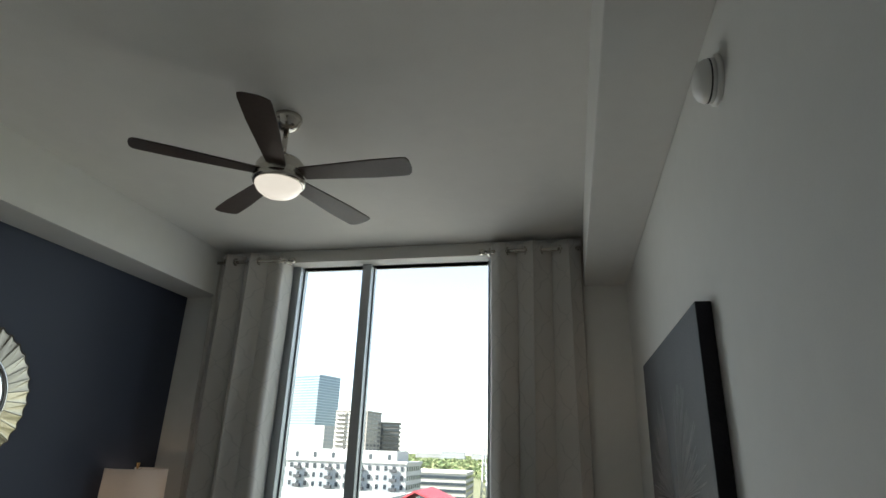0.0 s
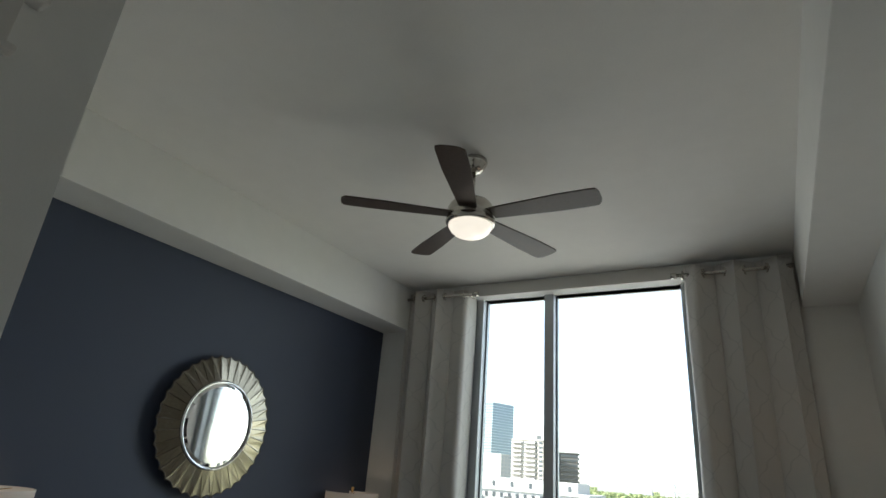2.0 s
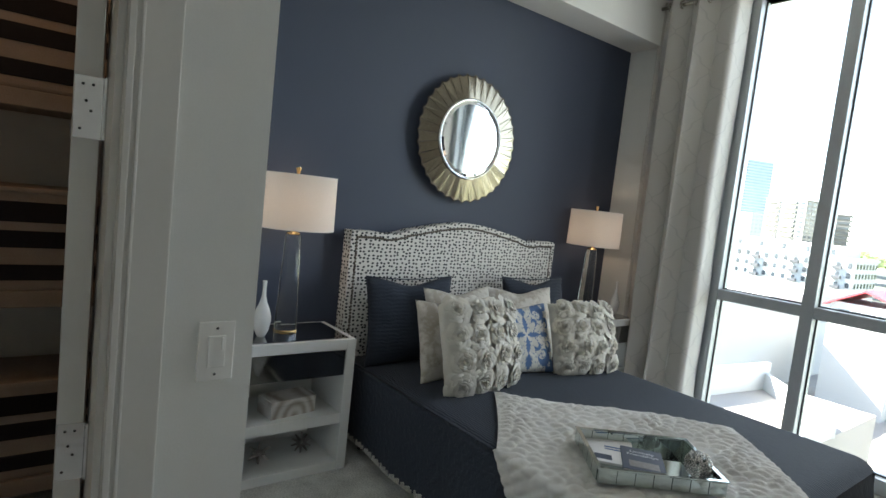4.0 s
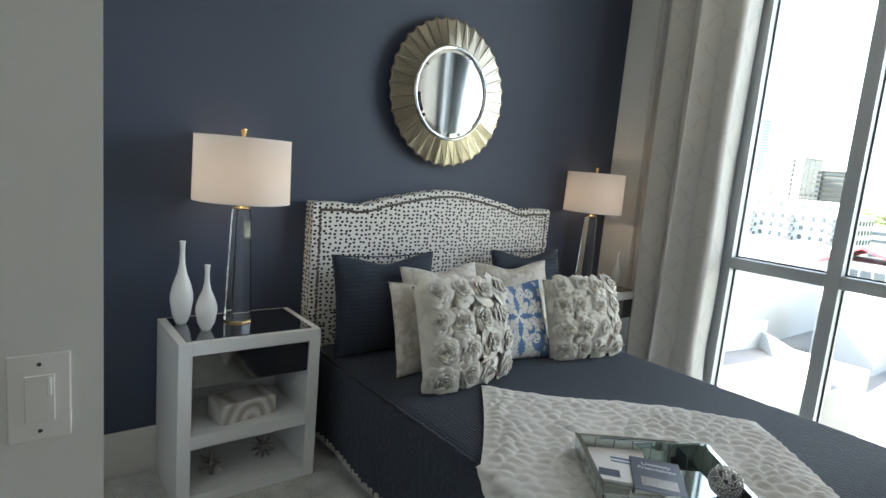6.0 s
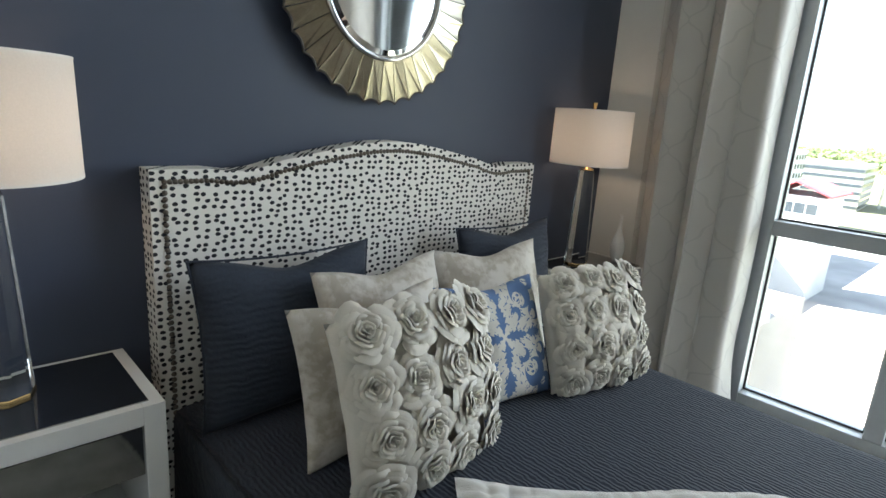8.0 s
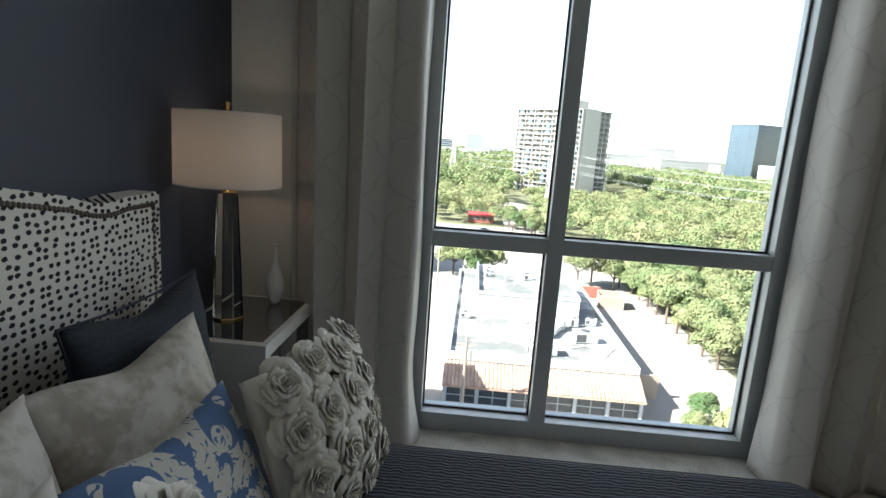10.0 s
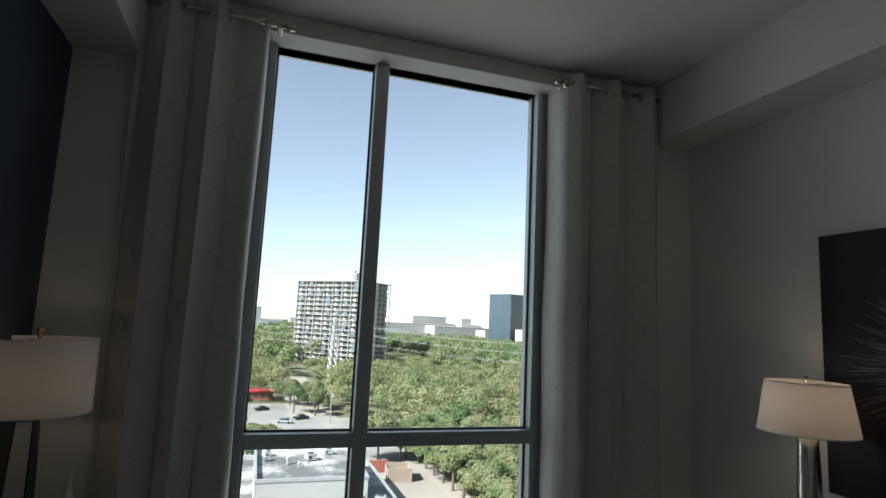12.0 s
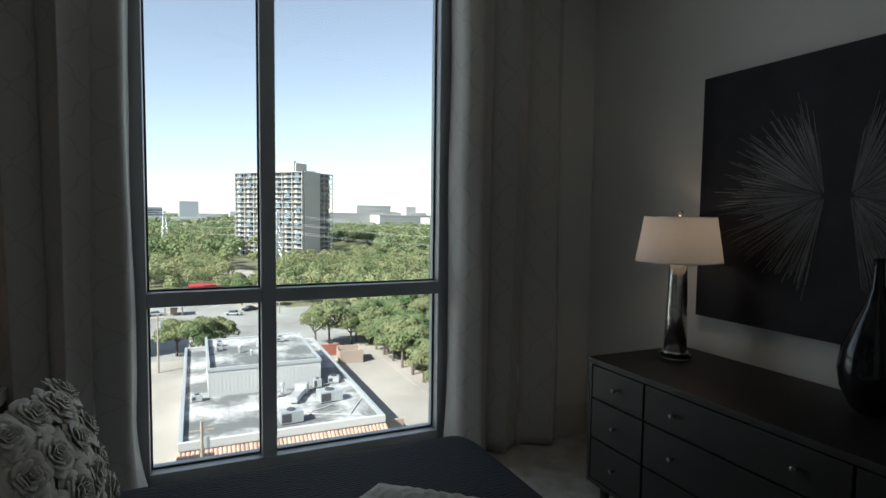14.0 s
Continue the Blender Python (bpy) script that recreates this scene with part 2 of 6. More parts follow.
def canvas_art(n, ln, b):
    tc = n.new("ShaderNodeTexCoord")
    nz = n.new("ShaderNodeTexNoise")
    nz.inputs["Scale"].default_value = 9
    nz.inputs["Detail"].default_value = 6
    ln.new(tc.outputs["Object"], nz.inputs["Vector"])
    ln.new(two_colours(n, ln, nz.outputs["Fac"], (0.008, 0.008, 0.012), (0.035, 0.033, 0.042)), b.inputs["Base Color"])
    bn = n.new("ShaderNodeBump")
    bn.inputs["Strength"].default_value = 0.5
    bn.inputs["Distance"].default_value = 0.003
    n2 = n.new("ShaderNodeTexNoise")
    n2.inputs["Scale"].default_value = 120
    ln.new(tc.outputs["Object"], n2.inputs["Vector"])
    ln.new(n2.outputs["Fac"], bn.inputs["Height"])
    ln.new(bn.outputs[0], b.inputs["Normal"])


M = {
    "wall": mat("wall_paint", (0.77, 0.77, 0.74), 0.75, scale=220, spread=0.025, bump=0.18, fine=0.001),
    "navy": mat("navy_paint", (0.045, 0.058, 0.094), 0.62, scale=240, spread=0.04, bump=0.25, fine=0.001),
    "ceiling": mat("ceiling_paint", (0.80, 0.79, 0.75), 0.85, scale=160, spread=0.03, bump=0.25, fine=0.0015),
    "trim": mat("trim_paint", (0.66, 0.64, 0.60), 0.4, scale=90, spread=0.02, bump=0.05, fine=0.001),
    "carpet": mat("carpet", (0.56, 0.555, 0.525), 0.95, scale=130, spread=0.5, bump=1.0, fine=0.006, sheen=0.3),
    "alu": mat("grey_aluminium", (0.46, 0.49, 0.51), 0.42, 0.25, scale=60, spread=0.05),
    "nickel": mat("brushed_nickel", (0.60, 0.57, 0.52), 0.22, 1.0, scale=80, spread=0.08),
    "chrome": mat("chrome", (0.72, 0.72, 0.72), 0.10, 1.0, scale=40, spread=0.05),
    "gold": mat("brass", (0.75, 0.52, 0.25), 0.2, 1.0, scale=40, spread=0.05),
    "steel_wire": mat("silver_wire", (0.62, 0.60, 0.58), 0.25, 1.0, scale=60, spread=0.12),
    "pewter": mat("pewter", (0.33, 0.31, 0.29), 0.35, 1.0, scale=70, spread=0.2),
    "traymirror": mat("greenish_mirror_glass", (0.52, 0.58, 0.56), 0.02, 1.0, scale=30, spread=0.04),
    "nail": mat("aged_bronze_nail", (0.16, 0.14, 0.12), 0.35, 0.9, scale=70, spread=0.2),
    "lacquer": mat("white_lacquer", (0.78, 0.79, 0.78), 0.22, scale=50, spread=0.02),
    "darkglass": mat("dark_mirror_glass", (0.36, 0.37, 0.37), 0.02, 1.0, scale=20, spread=0.05),
    "mirror": mat("mirror", (0.92, 0.93, 0.92), 0.01, 1.0, scale=8, spread=0.01),
    "antique": mat("antique_mirror", (0.25, 0.22, 0.165), 0.18, 1.0, scale=60, spread=0.16, per_object=0.10, bump=0.04),
    "bronze": mat("bronze_rim", (0.10, 0.09, 0.08), 0.4, 0.7, scale=60, spread=0.15),
    "etch": mat("etched_mark", (0.75, 0.72, 0.62), 0.5, 0.5, scale=80, spread=0.1),
    "walnut": mat("dark_walnut", (0.055, 0.036, 0.028), 0.38, scale=70, spread=0.3, bump=0.12),
    "blackwood": mat("black_stained_wood", (0.015, 0.012, 0.011), 0.5, scale=60, spread=0.35, bump=0.12),
    "blackglaze": mat("black_glaze", (0.012, 0.012, 0.014), 0.12, scale=30, spread=0.2),
    "porcelain": mat("white_porcelain", (0.80, 0.80, 0.79), 0.15, scale=30, spread=0.02),
    "plastic": mat("white_plastic", (0.86, 0.85, 0.82), 0.35, scale=50, spread=0.02),
    "crystal": glassy("crystal", (0.97, 0.985, 0.99)),
    "pane": pane_glass("window_glass"),
    "shade": shade_cloth("shade_linen", (0.82, 0.79, 0.76)),
    "globe": glow("frosted_globe", (1.0, 0.89, 0.74), 0.085),
    "mercury": mat("mercury_glass", (0.80, 0.77, 0.71), 0.28, 1.0, scale=55, spread=0.3, bump=0.1),
    "spots": pattern("spotted_linen", spots, 0.9),
    "quilt": pattern("navy_quilt", ripples('Y', 0.014, 0.0024, (0.032, 0.041, 0.060), 5.0), 0.8, 0.06),
    "sham": pattern("navy_sham", ripples('Z', 0.020, 0.0012, (0.030, 0.039, 0.057), 5.0), 0.8, 0.06),
    "hem": mat("white_hem", (0.55, 0.54, 0.50), 0.9, scale=90, spread=0.4),
    "felt": mat("ivory_felt", (0.70, 0.67, 0.60), 0.95, scale=180, spread=0.05, bump=0.3, fine=0.001, sheen=0.3),
    "fur": mat("white_fur", (0.80, 0.785, 0.75), 0.95, scale=420, spread=0.10, bump=0.9, fine=0.004, sheen=0.5),
    "damask": pattern("faded_damask", damask, 0.8, 0.1),
    "curtain": pattern("trellis_curtain", trellis, 0.55, 0.15),
    "marble": pattern("veined_marble", marble, 0.25),
    "canvas": pattern("dark_canvas", canvas_art, 0.55),
    "stroke": mat("silver_stroke", (0.22, 0.21, 0.21), 0.45, 0.3, scale=150, spread=0.3),
    "blueprint": mat("blue_print", (0.13, 0.20, 0.36), 0.9, scale=120, spread=0.15),
    "paper": mat("paper", (0.78, 0.76, 0.74), 0.6, scale=40, spread=0.05),
    "bookcover": mat("slate_book_cover", (0.07, 0.085, 0.12), 0.4, scale=25, spread=0.35),
    "ink": mat("pale_ink", (0.75, 0.75, 0.78), 0.6, scale=30, spread=0.03),
    "stripe": mat("dark_stripe_cloth", (0.012, 0.012, 0.018), 0.9, scale=200, spread=0.2, bump=0.3),
    "beigecloth": mat("beige_stripe_cloth", (0.34, 0.29, 0.25), 0.9, scale=200, spread=0.12, bump=0.3),
    "screw": mat("dark_screw", (0.08, 0.08, 0.08), 0.5, 0.8, scale=50, spread=0.1),
}

# ---- mesh tools ----


def mesh_of(name, bm, material, smooth=False):
    me = bpy.data.meshes.new(name)
    bm.to_mesh(me)
    bm.free()
    for k in (material if isinstance(material, (list, tuple)) else [material]):
        me.materials.append(k)
    if smooth:
        for p in me.polygons:
            p.use_smooth = True
    return me


def part(name, bm, material, parent, label="", smooth=False):
    ob = new(name, mesh_of(name, bm, material, smooth))
    ob.parent = parent
    if label:
        tagged(ob, label)
    return ob


def thing(name, place=(0, 0, 0), label="", category="", group="", turn=0.0):
    ob = new(name)
    ob.empty_display_size = 0.1
    ob.matrix_basis = pose(*place, 0, 0, turn)
    return tagged(ob, label, category, group)


def structure(name, bm, material, label, category, smooth=False):
    return tagged(new(name, mesh_of(name, bm, material, smooth)), label, category, "", "structure")


def box(bm, lo, hi, bevel=0.0, m=None):
    """A box between two corners, with softened edges."""
    mid = [(a + b) / 2 for a, b in zip(lo, hi)]
    size = [max(1e-4, abs(b - a)) for a, b in zip(lo, hi)]
    r = bmesh.ops.create_cube(bm, size=1.0, matrix=Matrix.LocRotScale(mid, None, size))
    vs = r["verts"]
    if bevel:
        es = list({e for v in vs for e in v.link_edges})
        vs = list({v for f in bmesh.ops.bevel(bm, geom=es, offset=bevel, segments=2, affect='EDGES', profile=0.6)["faces"] for v in f.verts} | {v for v in vs if v.is_valid})
    if m is not None:
        bmesh.ops.transform(bm, matrix=m, verts=list(set(vs)))
    return vs


def boxes(*items, bevel=0.0):
    bm = bmesh.new()
    for lo, hi in items:
        box(bm, lo, hi, bevel)
    return bm


def lathe(profile, sides=32, close=True, m=None, bm=None):
    """A body turned round z from (radius, height) pairs."""
    bm = bm or bmesh.new()
    rings = []
    for r, z in profile:
        rings.append([bm.verts.new((r * math.cos(2 * math.pi * k / sides), r * math.sin(2 * math.pi * k / sides), z)) for k in range(sides)])
    for a, b in zip(rings, rings[1:]):
        for k in range(sides):
            bm.faces.new((a[k], a[(k + 1) % sides], b[(k + 1) % sides], b[k]))
    if close:
        bm.faces.new(list(reversed(rings[0])))
        bm.faces.new(rings[-1])
    if m is not None:
        bmesh.ops.transform(bm, matrix=m, verts=[v for r in rings for v in r])
    return bm


def rod(bm, a, b, r, sides=12, r2=None):
    a, b = Vector(a), Vector(b)
    d = b - a
    q = d.to_track_quat('Z', 'Y').to_matrix().to_4x4()
    lathe([(r, 0), (r if r2 is None else r2, d.length)], sides, True, Matrix.Translation(a) @ q, bm)
    return bm


def sheet(fn, nu, nv, bm=None, uv=None):
    """A grid of quads from fn(u, v) with u, v in 0..1; uv(u, v) gives texture metres."""
    bm = bm or bmesh.new()
    g = [[bm.verts.new(fn(i / nu, j / nv)) for i in range(nu + 1)] for j in range(nv + 1)]
    layer = bm.loops.layers.uv.verify() if uv else None
    for j in range(nv):
        for i in range(nu):
            f = bm.faces.new((g[j][i], g[j][i + 1], g[j + 1][i + 1], g[j + 1][i]))
            if uv:
                for lp, (a, b) in zip(f.loops, ((i, j), (i + 1, j), (i + 1, j + 1), (i, j + 1))):
                    lp[layer].uv = uv(a / nu, b / nv)
    return bm


# ---- the room ----
X0, X1, Y1, H = -2.716, 0.54, 3.78, 2.97      # bed wall, picture wall, window wall, ceiling
YB, XH, YC = -1.6, -1.20, 0.523                # back of the entry, closet wall, corner of the alcove
WX0, WX1, WTOP, GY = -1.96, -0.31, 2.90, 4.03 # window opening and its glass

structure("floor", boxes(((X0 - 0.2, YB - 0.2, -0.2), (X1 + 0.2, 4.12, 0.0))), M["carpet"], "grey-beige loop carpet covering the bedroom floor", "floor")
structure("ceiling", boxes(((X0 - 0.2, YB - 0.2, H), (X1 + 0.2, 4.12, H + 0.2))), M["ceiling"], "flat painted off-white ceiling", "ceiling")
structure("wall_bed", boxes(((X0 - 0.15, YC - 0.05, 0), (X0, Y1, H))), M["navy"], "navy blue painted wall behind the bed", "wall")
structure("wall_picture", boxes(((X1, YB, 0), (X1 + 0.15, Y1, H))), M["wall"], "pale grey painted wall with picture", "wall")
structure("wall_window", boxes(((X0 - 0.15, Y1, 0), (WX0, 4.10, H)), ((WX1, Y1, 0), (X1 + 0.15, 4.10, H)), ((WX0, Y1, WTOP), (WX1, 4.10, H))), M["wall"], "pale grey wall around the tall window", "wall")
structure("wall_entry", boxes(((XH - 0.12, YB - 0.15, 0), (X1 + 0.15, YB, H))), M["wall"], "pale grey wall closing the entry", "wall")
DY0, DY1, DTOP = -0.62, 0.245, 2.25           # closet doorway
structure("wall_closet", boxes(((XH - 0.12, DY1, 0), (XH, YC, H)), ((XH - 0.12, YB, 0), (XH, DY0, H)), ((XH - 0.12, DY0, DTOP), (XH, DY1, H))), M["wall"], "pale grey wall between closet and bedroom", "wall")
structure("wall_alcove", boxes(((X0 - 0.15, YC - 0.10, 0), (XH - 0.12, YC, H))), M["wall"], "pale grey wall closing the bed alcove", "wall")
structure("wall_closet_back", boxes(((X0 - 0.15, YB - 0.15, 0), (X0 - 0.03, YC - 0.10, H)), ((X0 - 0.03, YB - 0.15, 0), (XH - 0.12, YB, H))), M["wall"], "plain closet walls", "wall")
structure("beam_bed", boxes(((X0, YC, 2.622), (-2.445, Y1, H)), bevel=0.004), M["wall"], "painted dropped beam along the bed wall", "beam")
structure("beam_picture", boxes(((0.272, YB, 2.63), (X1, Y1, H)), bevel=0.004), M["wall"], "painted dropped beam along the picture wall", "beam")
structure("baseboard", boxes(((X0, YC, 0), (X0 + 0.014, Y1, 0.19)), ((X1 - 0.014, YB, 0), (X1, Y1, 0.19)), ((X0 + 0.014, Y1 - 0.014, 0), (WX0, Y1, 0.19)), ((WX1, Y1 - 0.014, 0), (X1 - 0.014, Y1, 0.19)), ((XH, 0.345, 0), (XH + 0.014, YC, 0.19)), bevel=0.003), M["trim"], "tall white painted baseboard", "baseboard")

# window: aluminium frame, one mullion, one rail, four panes
win = tagged(thing("window_1", (0, 0, 0), "tall grey aluminium window with four clear panes", "window"), kind="structure")
FX = [WX0, -1.879, -1.366, -1.294, -0.394, WX1]
FZ = [0.0, 0.087, 0.891, 0.961, 2.925, 2.965]
FY0, FY1 = 3.955, 4.085
part("window_frame", boxes(((FX[0], FY0, 0.0), (FX[1], FY1, FZ[4])), ((FX[4], FY0, 0.0), (FX[5], FY1, FZ[4])), ((FX[1], FY0, 0.0), (FX[4], FY1, FZ[1])), bevel=0.004), M["alu"], win)
part("head_frame", boxes(((FX[0], FY0 + 0.03, 2.86 + 0.04), (FX[5], FY1, FZ[5])), bevel=0.003), M["alu"], win)
part("mullion", boxes(((FX[2], FY0, FZ[1]), (FX[3], FY1, FZ[4])), bevel=0.004), M["alu"], win)
part("rail", boxes(((FX[1], FY0 + 0.002, FZ[2]), (FX[2], FY1, FZ[3])), bevel=0.004), M["alu"], win)
part("rail", boxes(((FX[3], FY0 + 0.002, FZ[2]), (FX[4], FY1, FZ[3])), bevel=0.004), M["alu"], win)
for xa, xb in ((FX[1], FX[2]), (FX[3], FX[4])):
    for za, zb in ((FZ[1], FZ[2]), (FZ[3], FZ[4])):
        p = part("pane", boxes(((xa, GY, za), (xb, GY + 0.006, zb))), M["pane"], win)
        p.visible_shadow = False
        part("gasket", boxes(((xa, GY - 0.012, za), (xa + 0.009, GY - 0.002, zb)), ((xb - 0.009, GY - 0.012, za), (xb, GY - 0.002, zb)), ((xa + 0.009, GY - 0.012, za), (xb - 0.009, GY - 0.002, za + 0.009)), ((xa + 0.009, GY - 0.012, zb - 0.009), (xb - 0.009, GY - 0.002, zb))), M["screw"], win)
for sx in (FX[0] - 0.0, FX[5] - 0.022):
    part("side_stop", boxes(((sx, Y1 + 0.03, 0.0), (sx + 0.022, FY0, WTOP)), bevel=0.003), M["alu"], win)
part("header_strip", boxes(((WX0 - 0.01, Y1 - 0.012, 2.87), (WX1 + 0.01, Y1, H - 0.012)), bevel=0.002), M["trim"], win, "white header board with a dark gap above")

# ---- closet doorway ----
trim = tagged(thing("door_trim", (0, 0, 0), "white painted casing round the closet doorway", "door trim"), kind="structure")
part("casing", boxes(((XH, DY1 + 0.008, 0), (XH + 0.016, 0.345, DTOP + 0.04)), bevel=0.003), M["trim"], trim)
part("casing_bead", boxes(((XH + 0.016, DY1 + 0.010, 0), (XH + 0.024, DY1 + 0.022, DTOP)), ((XH + 0.016, DY1 + 0.030, 0), (XH + 0.021, DY1 + 0.036, DTOP)), bevel=0.002), M["trim"], trim)
part("jamb", boxes(((XH - 0.12, DY1 - 0.004, 0), (XH + 0.002, DY1 + 0.008, DTOP))), M["trim"], trim)
part("casing", boxes(((XH, DY0 - 0.09, 0), (XH + 0.016, DY0, DTOP + 0.04)), bevel=0.003), M["trim"], trim)
part("head_casing", boxes(((XH, DY0, DTOP), (XH + 0.016, DY1 + 0.008, DTOP + 0.04)), bevel=0.003), M["trim"], trim)
part("head_bead", boxes(((XH, DY0 - 0.105, DTOP + 0.04), (XH + 0.034, 0.362, DTOP + 0.058)), bevel=0.007), M["trim"], trim)
part("frieze_board", boxes(((XH, DY0 - 0.09, DTOP + 0.058), (XH + 0.018, 0.345, DTOP + 0.170)), bevel=0.002), M["trim"], trim)
part("head_cap", boxes(((XH, DY0 - 0.12, DTOP + 0.170), (XH + 0.050, 0.380, DTOP + 0.205)), bevel=0.010), M["trim"], trim)

door = tagged(thing("door_1", (-1.285, 0.232, 0), "white closet door standing open at a right angle", "door", turn=-6), kind="structure")
part("leaf", boxes(((-0.84, -0.045, 0.012), (0, 0, DTOP - 0.006)), bevel=0.002), M["trim"], door)
hb = bmesh.new()
box(hb, (0, -0.043, -0.057), (0.0025, 0.004, 0.057), 0.001)
rod(hb, (0.003, 0.007, -0.057), (0.003, 0.007, 0.057), 0.006, 10)
hinge_mesh = mesh_of("hinge", hb, M["chrome"])
sb = bmesh.new()
for hy, hz in ((-0.030, 0.042), (-0.014, 0.042), (-0.024, 0.012), (-0.016, -0.006), (-0.032, -0.040)):
    lathe([(0.0027, 0), (0.0020, 0.0008)], 8, True, Matrix.Translation((0.0025, hy, hz)) @ pose(0, 0, 0, 0, 90, 0), sb)
screw_mesh = mesh_of("screws", sb, M["screw"])
for hz in (0.12, 0.79, 1.455, 2.12):
    hinge = new("hinge", hinge_mesh)
    hinge.parent, hinge.location = door, (0, 0, hz)
    tagged(hinge, "satin chrome butt hinge")
    sc = new("screws", screw_mesh)
    sc.parent = hinge

shelves = thing("closet_shelving", (-2.70, -0.45, 0), "wood-veneer closet shelving holding striped bins", "shelving")
for z0, z1 in ((0.18, 0.235), (0.845, 0.90), (1.51, 1.565)):
    part("shelf_board", boxes(((0, -0.85, z0), (0.36, 0.86, z1)), bevel=0.003), M["beigecloth"], shelves)
for y in (-0.87, 0.86):
    part("side_panel", boxes(((0, y, 0), (0.36, y + 0.02, 1.565)), bevel=0.002), M["beigecloth"], shelves)


def striped_bin(place, width, height):
    t = thing("storage_bin", place, "fabric storage bin with dark and beige stripes", "bin", "bins on the closet shelves")
    part("body", boxes(((0, -width / 2, 0), (0.31, width / 2, height)), bevel=0.012), M["beigecloth"], t)
    for lo, hi in ((0.10, 0.26), (0.42, 0.59), (0.67, 0.87)):
        part("stripe", boxes(((-0.002, -width / 2 - 0.002, lo * height), (0.3125, width / 2 + 0.002, hi * height)), bevel=0.004), M["stripe"], t)
    part("rim_band", boxes(((-0.003, -width / 2 - 0.003, 0.955 * height), (0.3135, width / 2 + 0.003, height + 0.002)), bevel=0.003), M["beigecloth"], t)


for y in (-1.06, -0.63, -0.20, 0.20):
    for z in (0.236, 0.901, 1.566):
        striped_bin((-2.66, y, z), 0.385, 0.345)

plate = thing("light_switch", (XH, 0.447, 0.999), "white rocker light switch plate on the wall", "light switch")
part("plate", boxes(((0, -0.036, -0.062), (0.006, 0.036, 0.062)), bevel=0.002), M["plastic"], plate)
part("rocker", boxes(((0.006, -0.017, -0.033), (0.010, 0.017, 0.033)), bevel=0.001), M["plastic"], plate)
part("slider", boxes(((0.010, 0.008, 0.004), (0.013, 0.013, 0.030)), bevel=0.001), M["plastic"], plate)
part("plate_screw", lathe([(0.003, 0), (0.002, 0.001)], 8, True, pose(0.006, 0, 0.048, 0, 90, 0)), M["screw"], plate)
part("plate_screw", lathe([(0.003, 0), (0.002, 0.001)], 8, True, pose(0.006, 0, -0.048, 0, 90, 0)), M["screw"], plate)

alarm = thing("smoke_detector", (X1, 1.385, 2.462), "round white smoke detector on the wall", "smoke detector")
turn = pose(0, 0, 0, 0, -90, 0)
part("base_plate", lathe([(0.064, 0), (0.064, 0.008), (0.060, 0.012)], 40, True, turn), M["plastic"], alarm, smooth=True)
part("cover", lathe([(0.055, 0.012), (0.055, 0.030), (0.049, 0.043), (0.036, 0.052), (0.020, 0.056), (0.004, 0.057)], 40, True, turn), M["plastic"], alarm, smooth=True)
part("vent_slot", lathe([(0.0555, 0.022), (0.0555, 0.026)], 40, True, turn), M["screw"], alarm)

# ---- ceiling fan ----
FC = (-1.045, 2.075)
fan = thing("ceiling_fan", (FC[0], FC[1], H), "five-blade dark walnut ceiling fan with lit frosted bowl", "ceiling fan")
part("canopy", lathe([(0.062, 0), (0.064, -0.012), (0.058, -0.028), (0.052, -0.034), (0.050, -0.046), (0.034, -0.062), (0.016, -0.068)], 36), M["nickel"], fan, "brushed nickel canopy", smooth=True)
part("downrod", lathe([(0.012, -0.066), (0.012, -0.215)], 20), M["nickel"], fan, smooth=True)
part("collar", lathe([(0.020, -0.188), (0.026, -0.198), (0.026, -0.218), (0.020, -0.223)], 24), M["nickel"], fan, smooth=True)
part("motor_housing", lathe([(0.030, -0.217), (0.085, -0.225), (0.098, -0.241), (0.106, -0.258), (0.106, -0.288), (0.100, -0.303), (0.10, -0.307)], 48), M["nickel"], fan, smooth=True)
part("trim_ring", lathe([(0.100, -0.305), (0.112, -0.311), (0.114, -0.325), (0.110, -0.335), (0.102, -0.339)], 48), M["nickel"], fan, smooth=True)
part("light_bowl", lathe([(0.101, -0.335), (0.099, -0.349), (0.087, -0.369), (0.066, -0.385), (0.045, -0.394), (0.012, -0.397)], 48), M["globe"], fan, "frosted glass bowl, lit", smooth=True)


def blade_shape(u, v, top):
    """A narrow paddle, one corner of its tip cut rounder than the other."""
    q = (v - 0.5) * 2
    w = 0.041 + 0.019 * min(1.0, u * 1.5)
    reach = 0.485 - (0.020 * max(0.0, q) ** 3 + 0.010 * max(0.0, -q) ** 5)
    r = 0.105 + reach * u
    if u > 0.94:
        w *= 1 - 0.05 * ((u - 0.94) / 0.06) ** 2
    return (r, q * w, (0.0035 if top else -0.0035) + q * w * -0.13)


bb = bmesh.new()
for top in (True, False):
    sheet(lambda u, v: blade_shape(u, v, top), 24, 6, bb)
bmesh.ops.remove_doubles(bb, verts=bb.verts[:], dist=0.0001)
edge = [e for e in bb.edges if e.is_boundary]
bmesh.ops.bridge_loops(bb, edges=edge)
bmesh.ops.recalc_face_normals(bb, faces=bb.faces[:])
blade_mesh = mesh_of("blade", bb, M["walnut"], False)
iron = bmesh.new()
box(iron, (0.07, -0.022, 0.002), (0.165, 0.022, 0.010), 0.003)
iron_mesh = mesh_of("blade_iron", iron, M["nickel"])
for k in range(5):
    bl = new("blade", blade_mesh)
    bl.parent = fan
    bl.matrix_basis = pose(0, 0, -0.291, 0, 0, -71 + 72 * k)
    tagged(bl, "dark walnut blade")
    ir = new("blade_iron", iron_mesh)
    ir.parent = bl

# ---- curtains ----


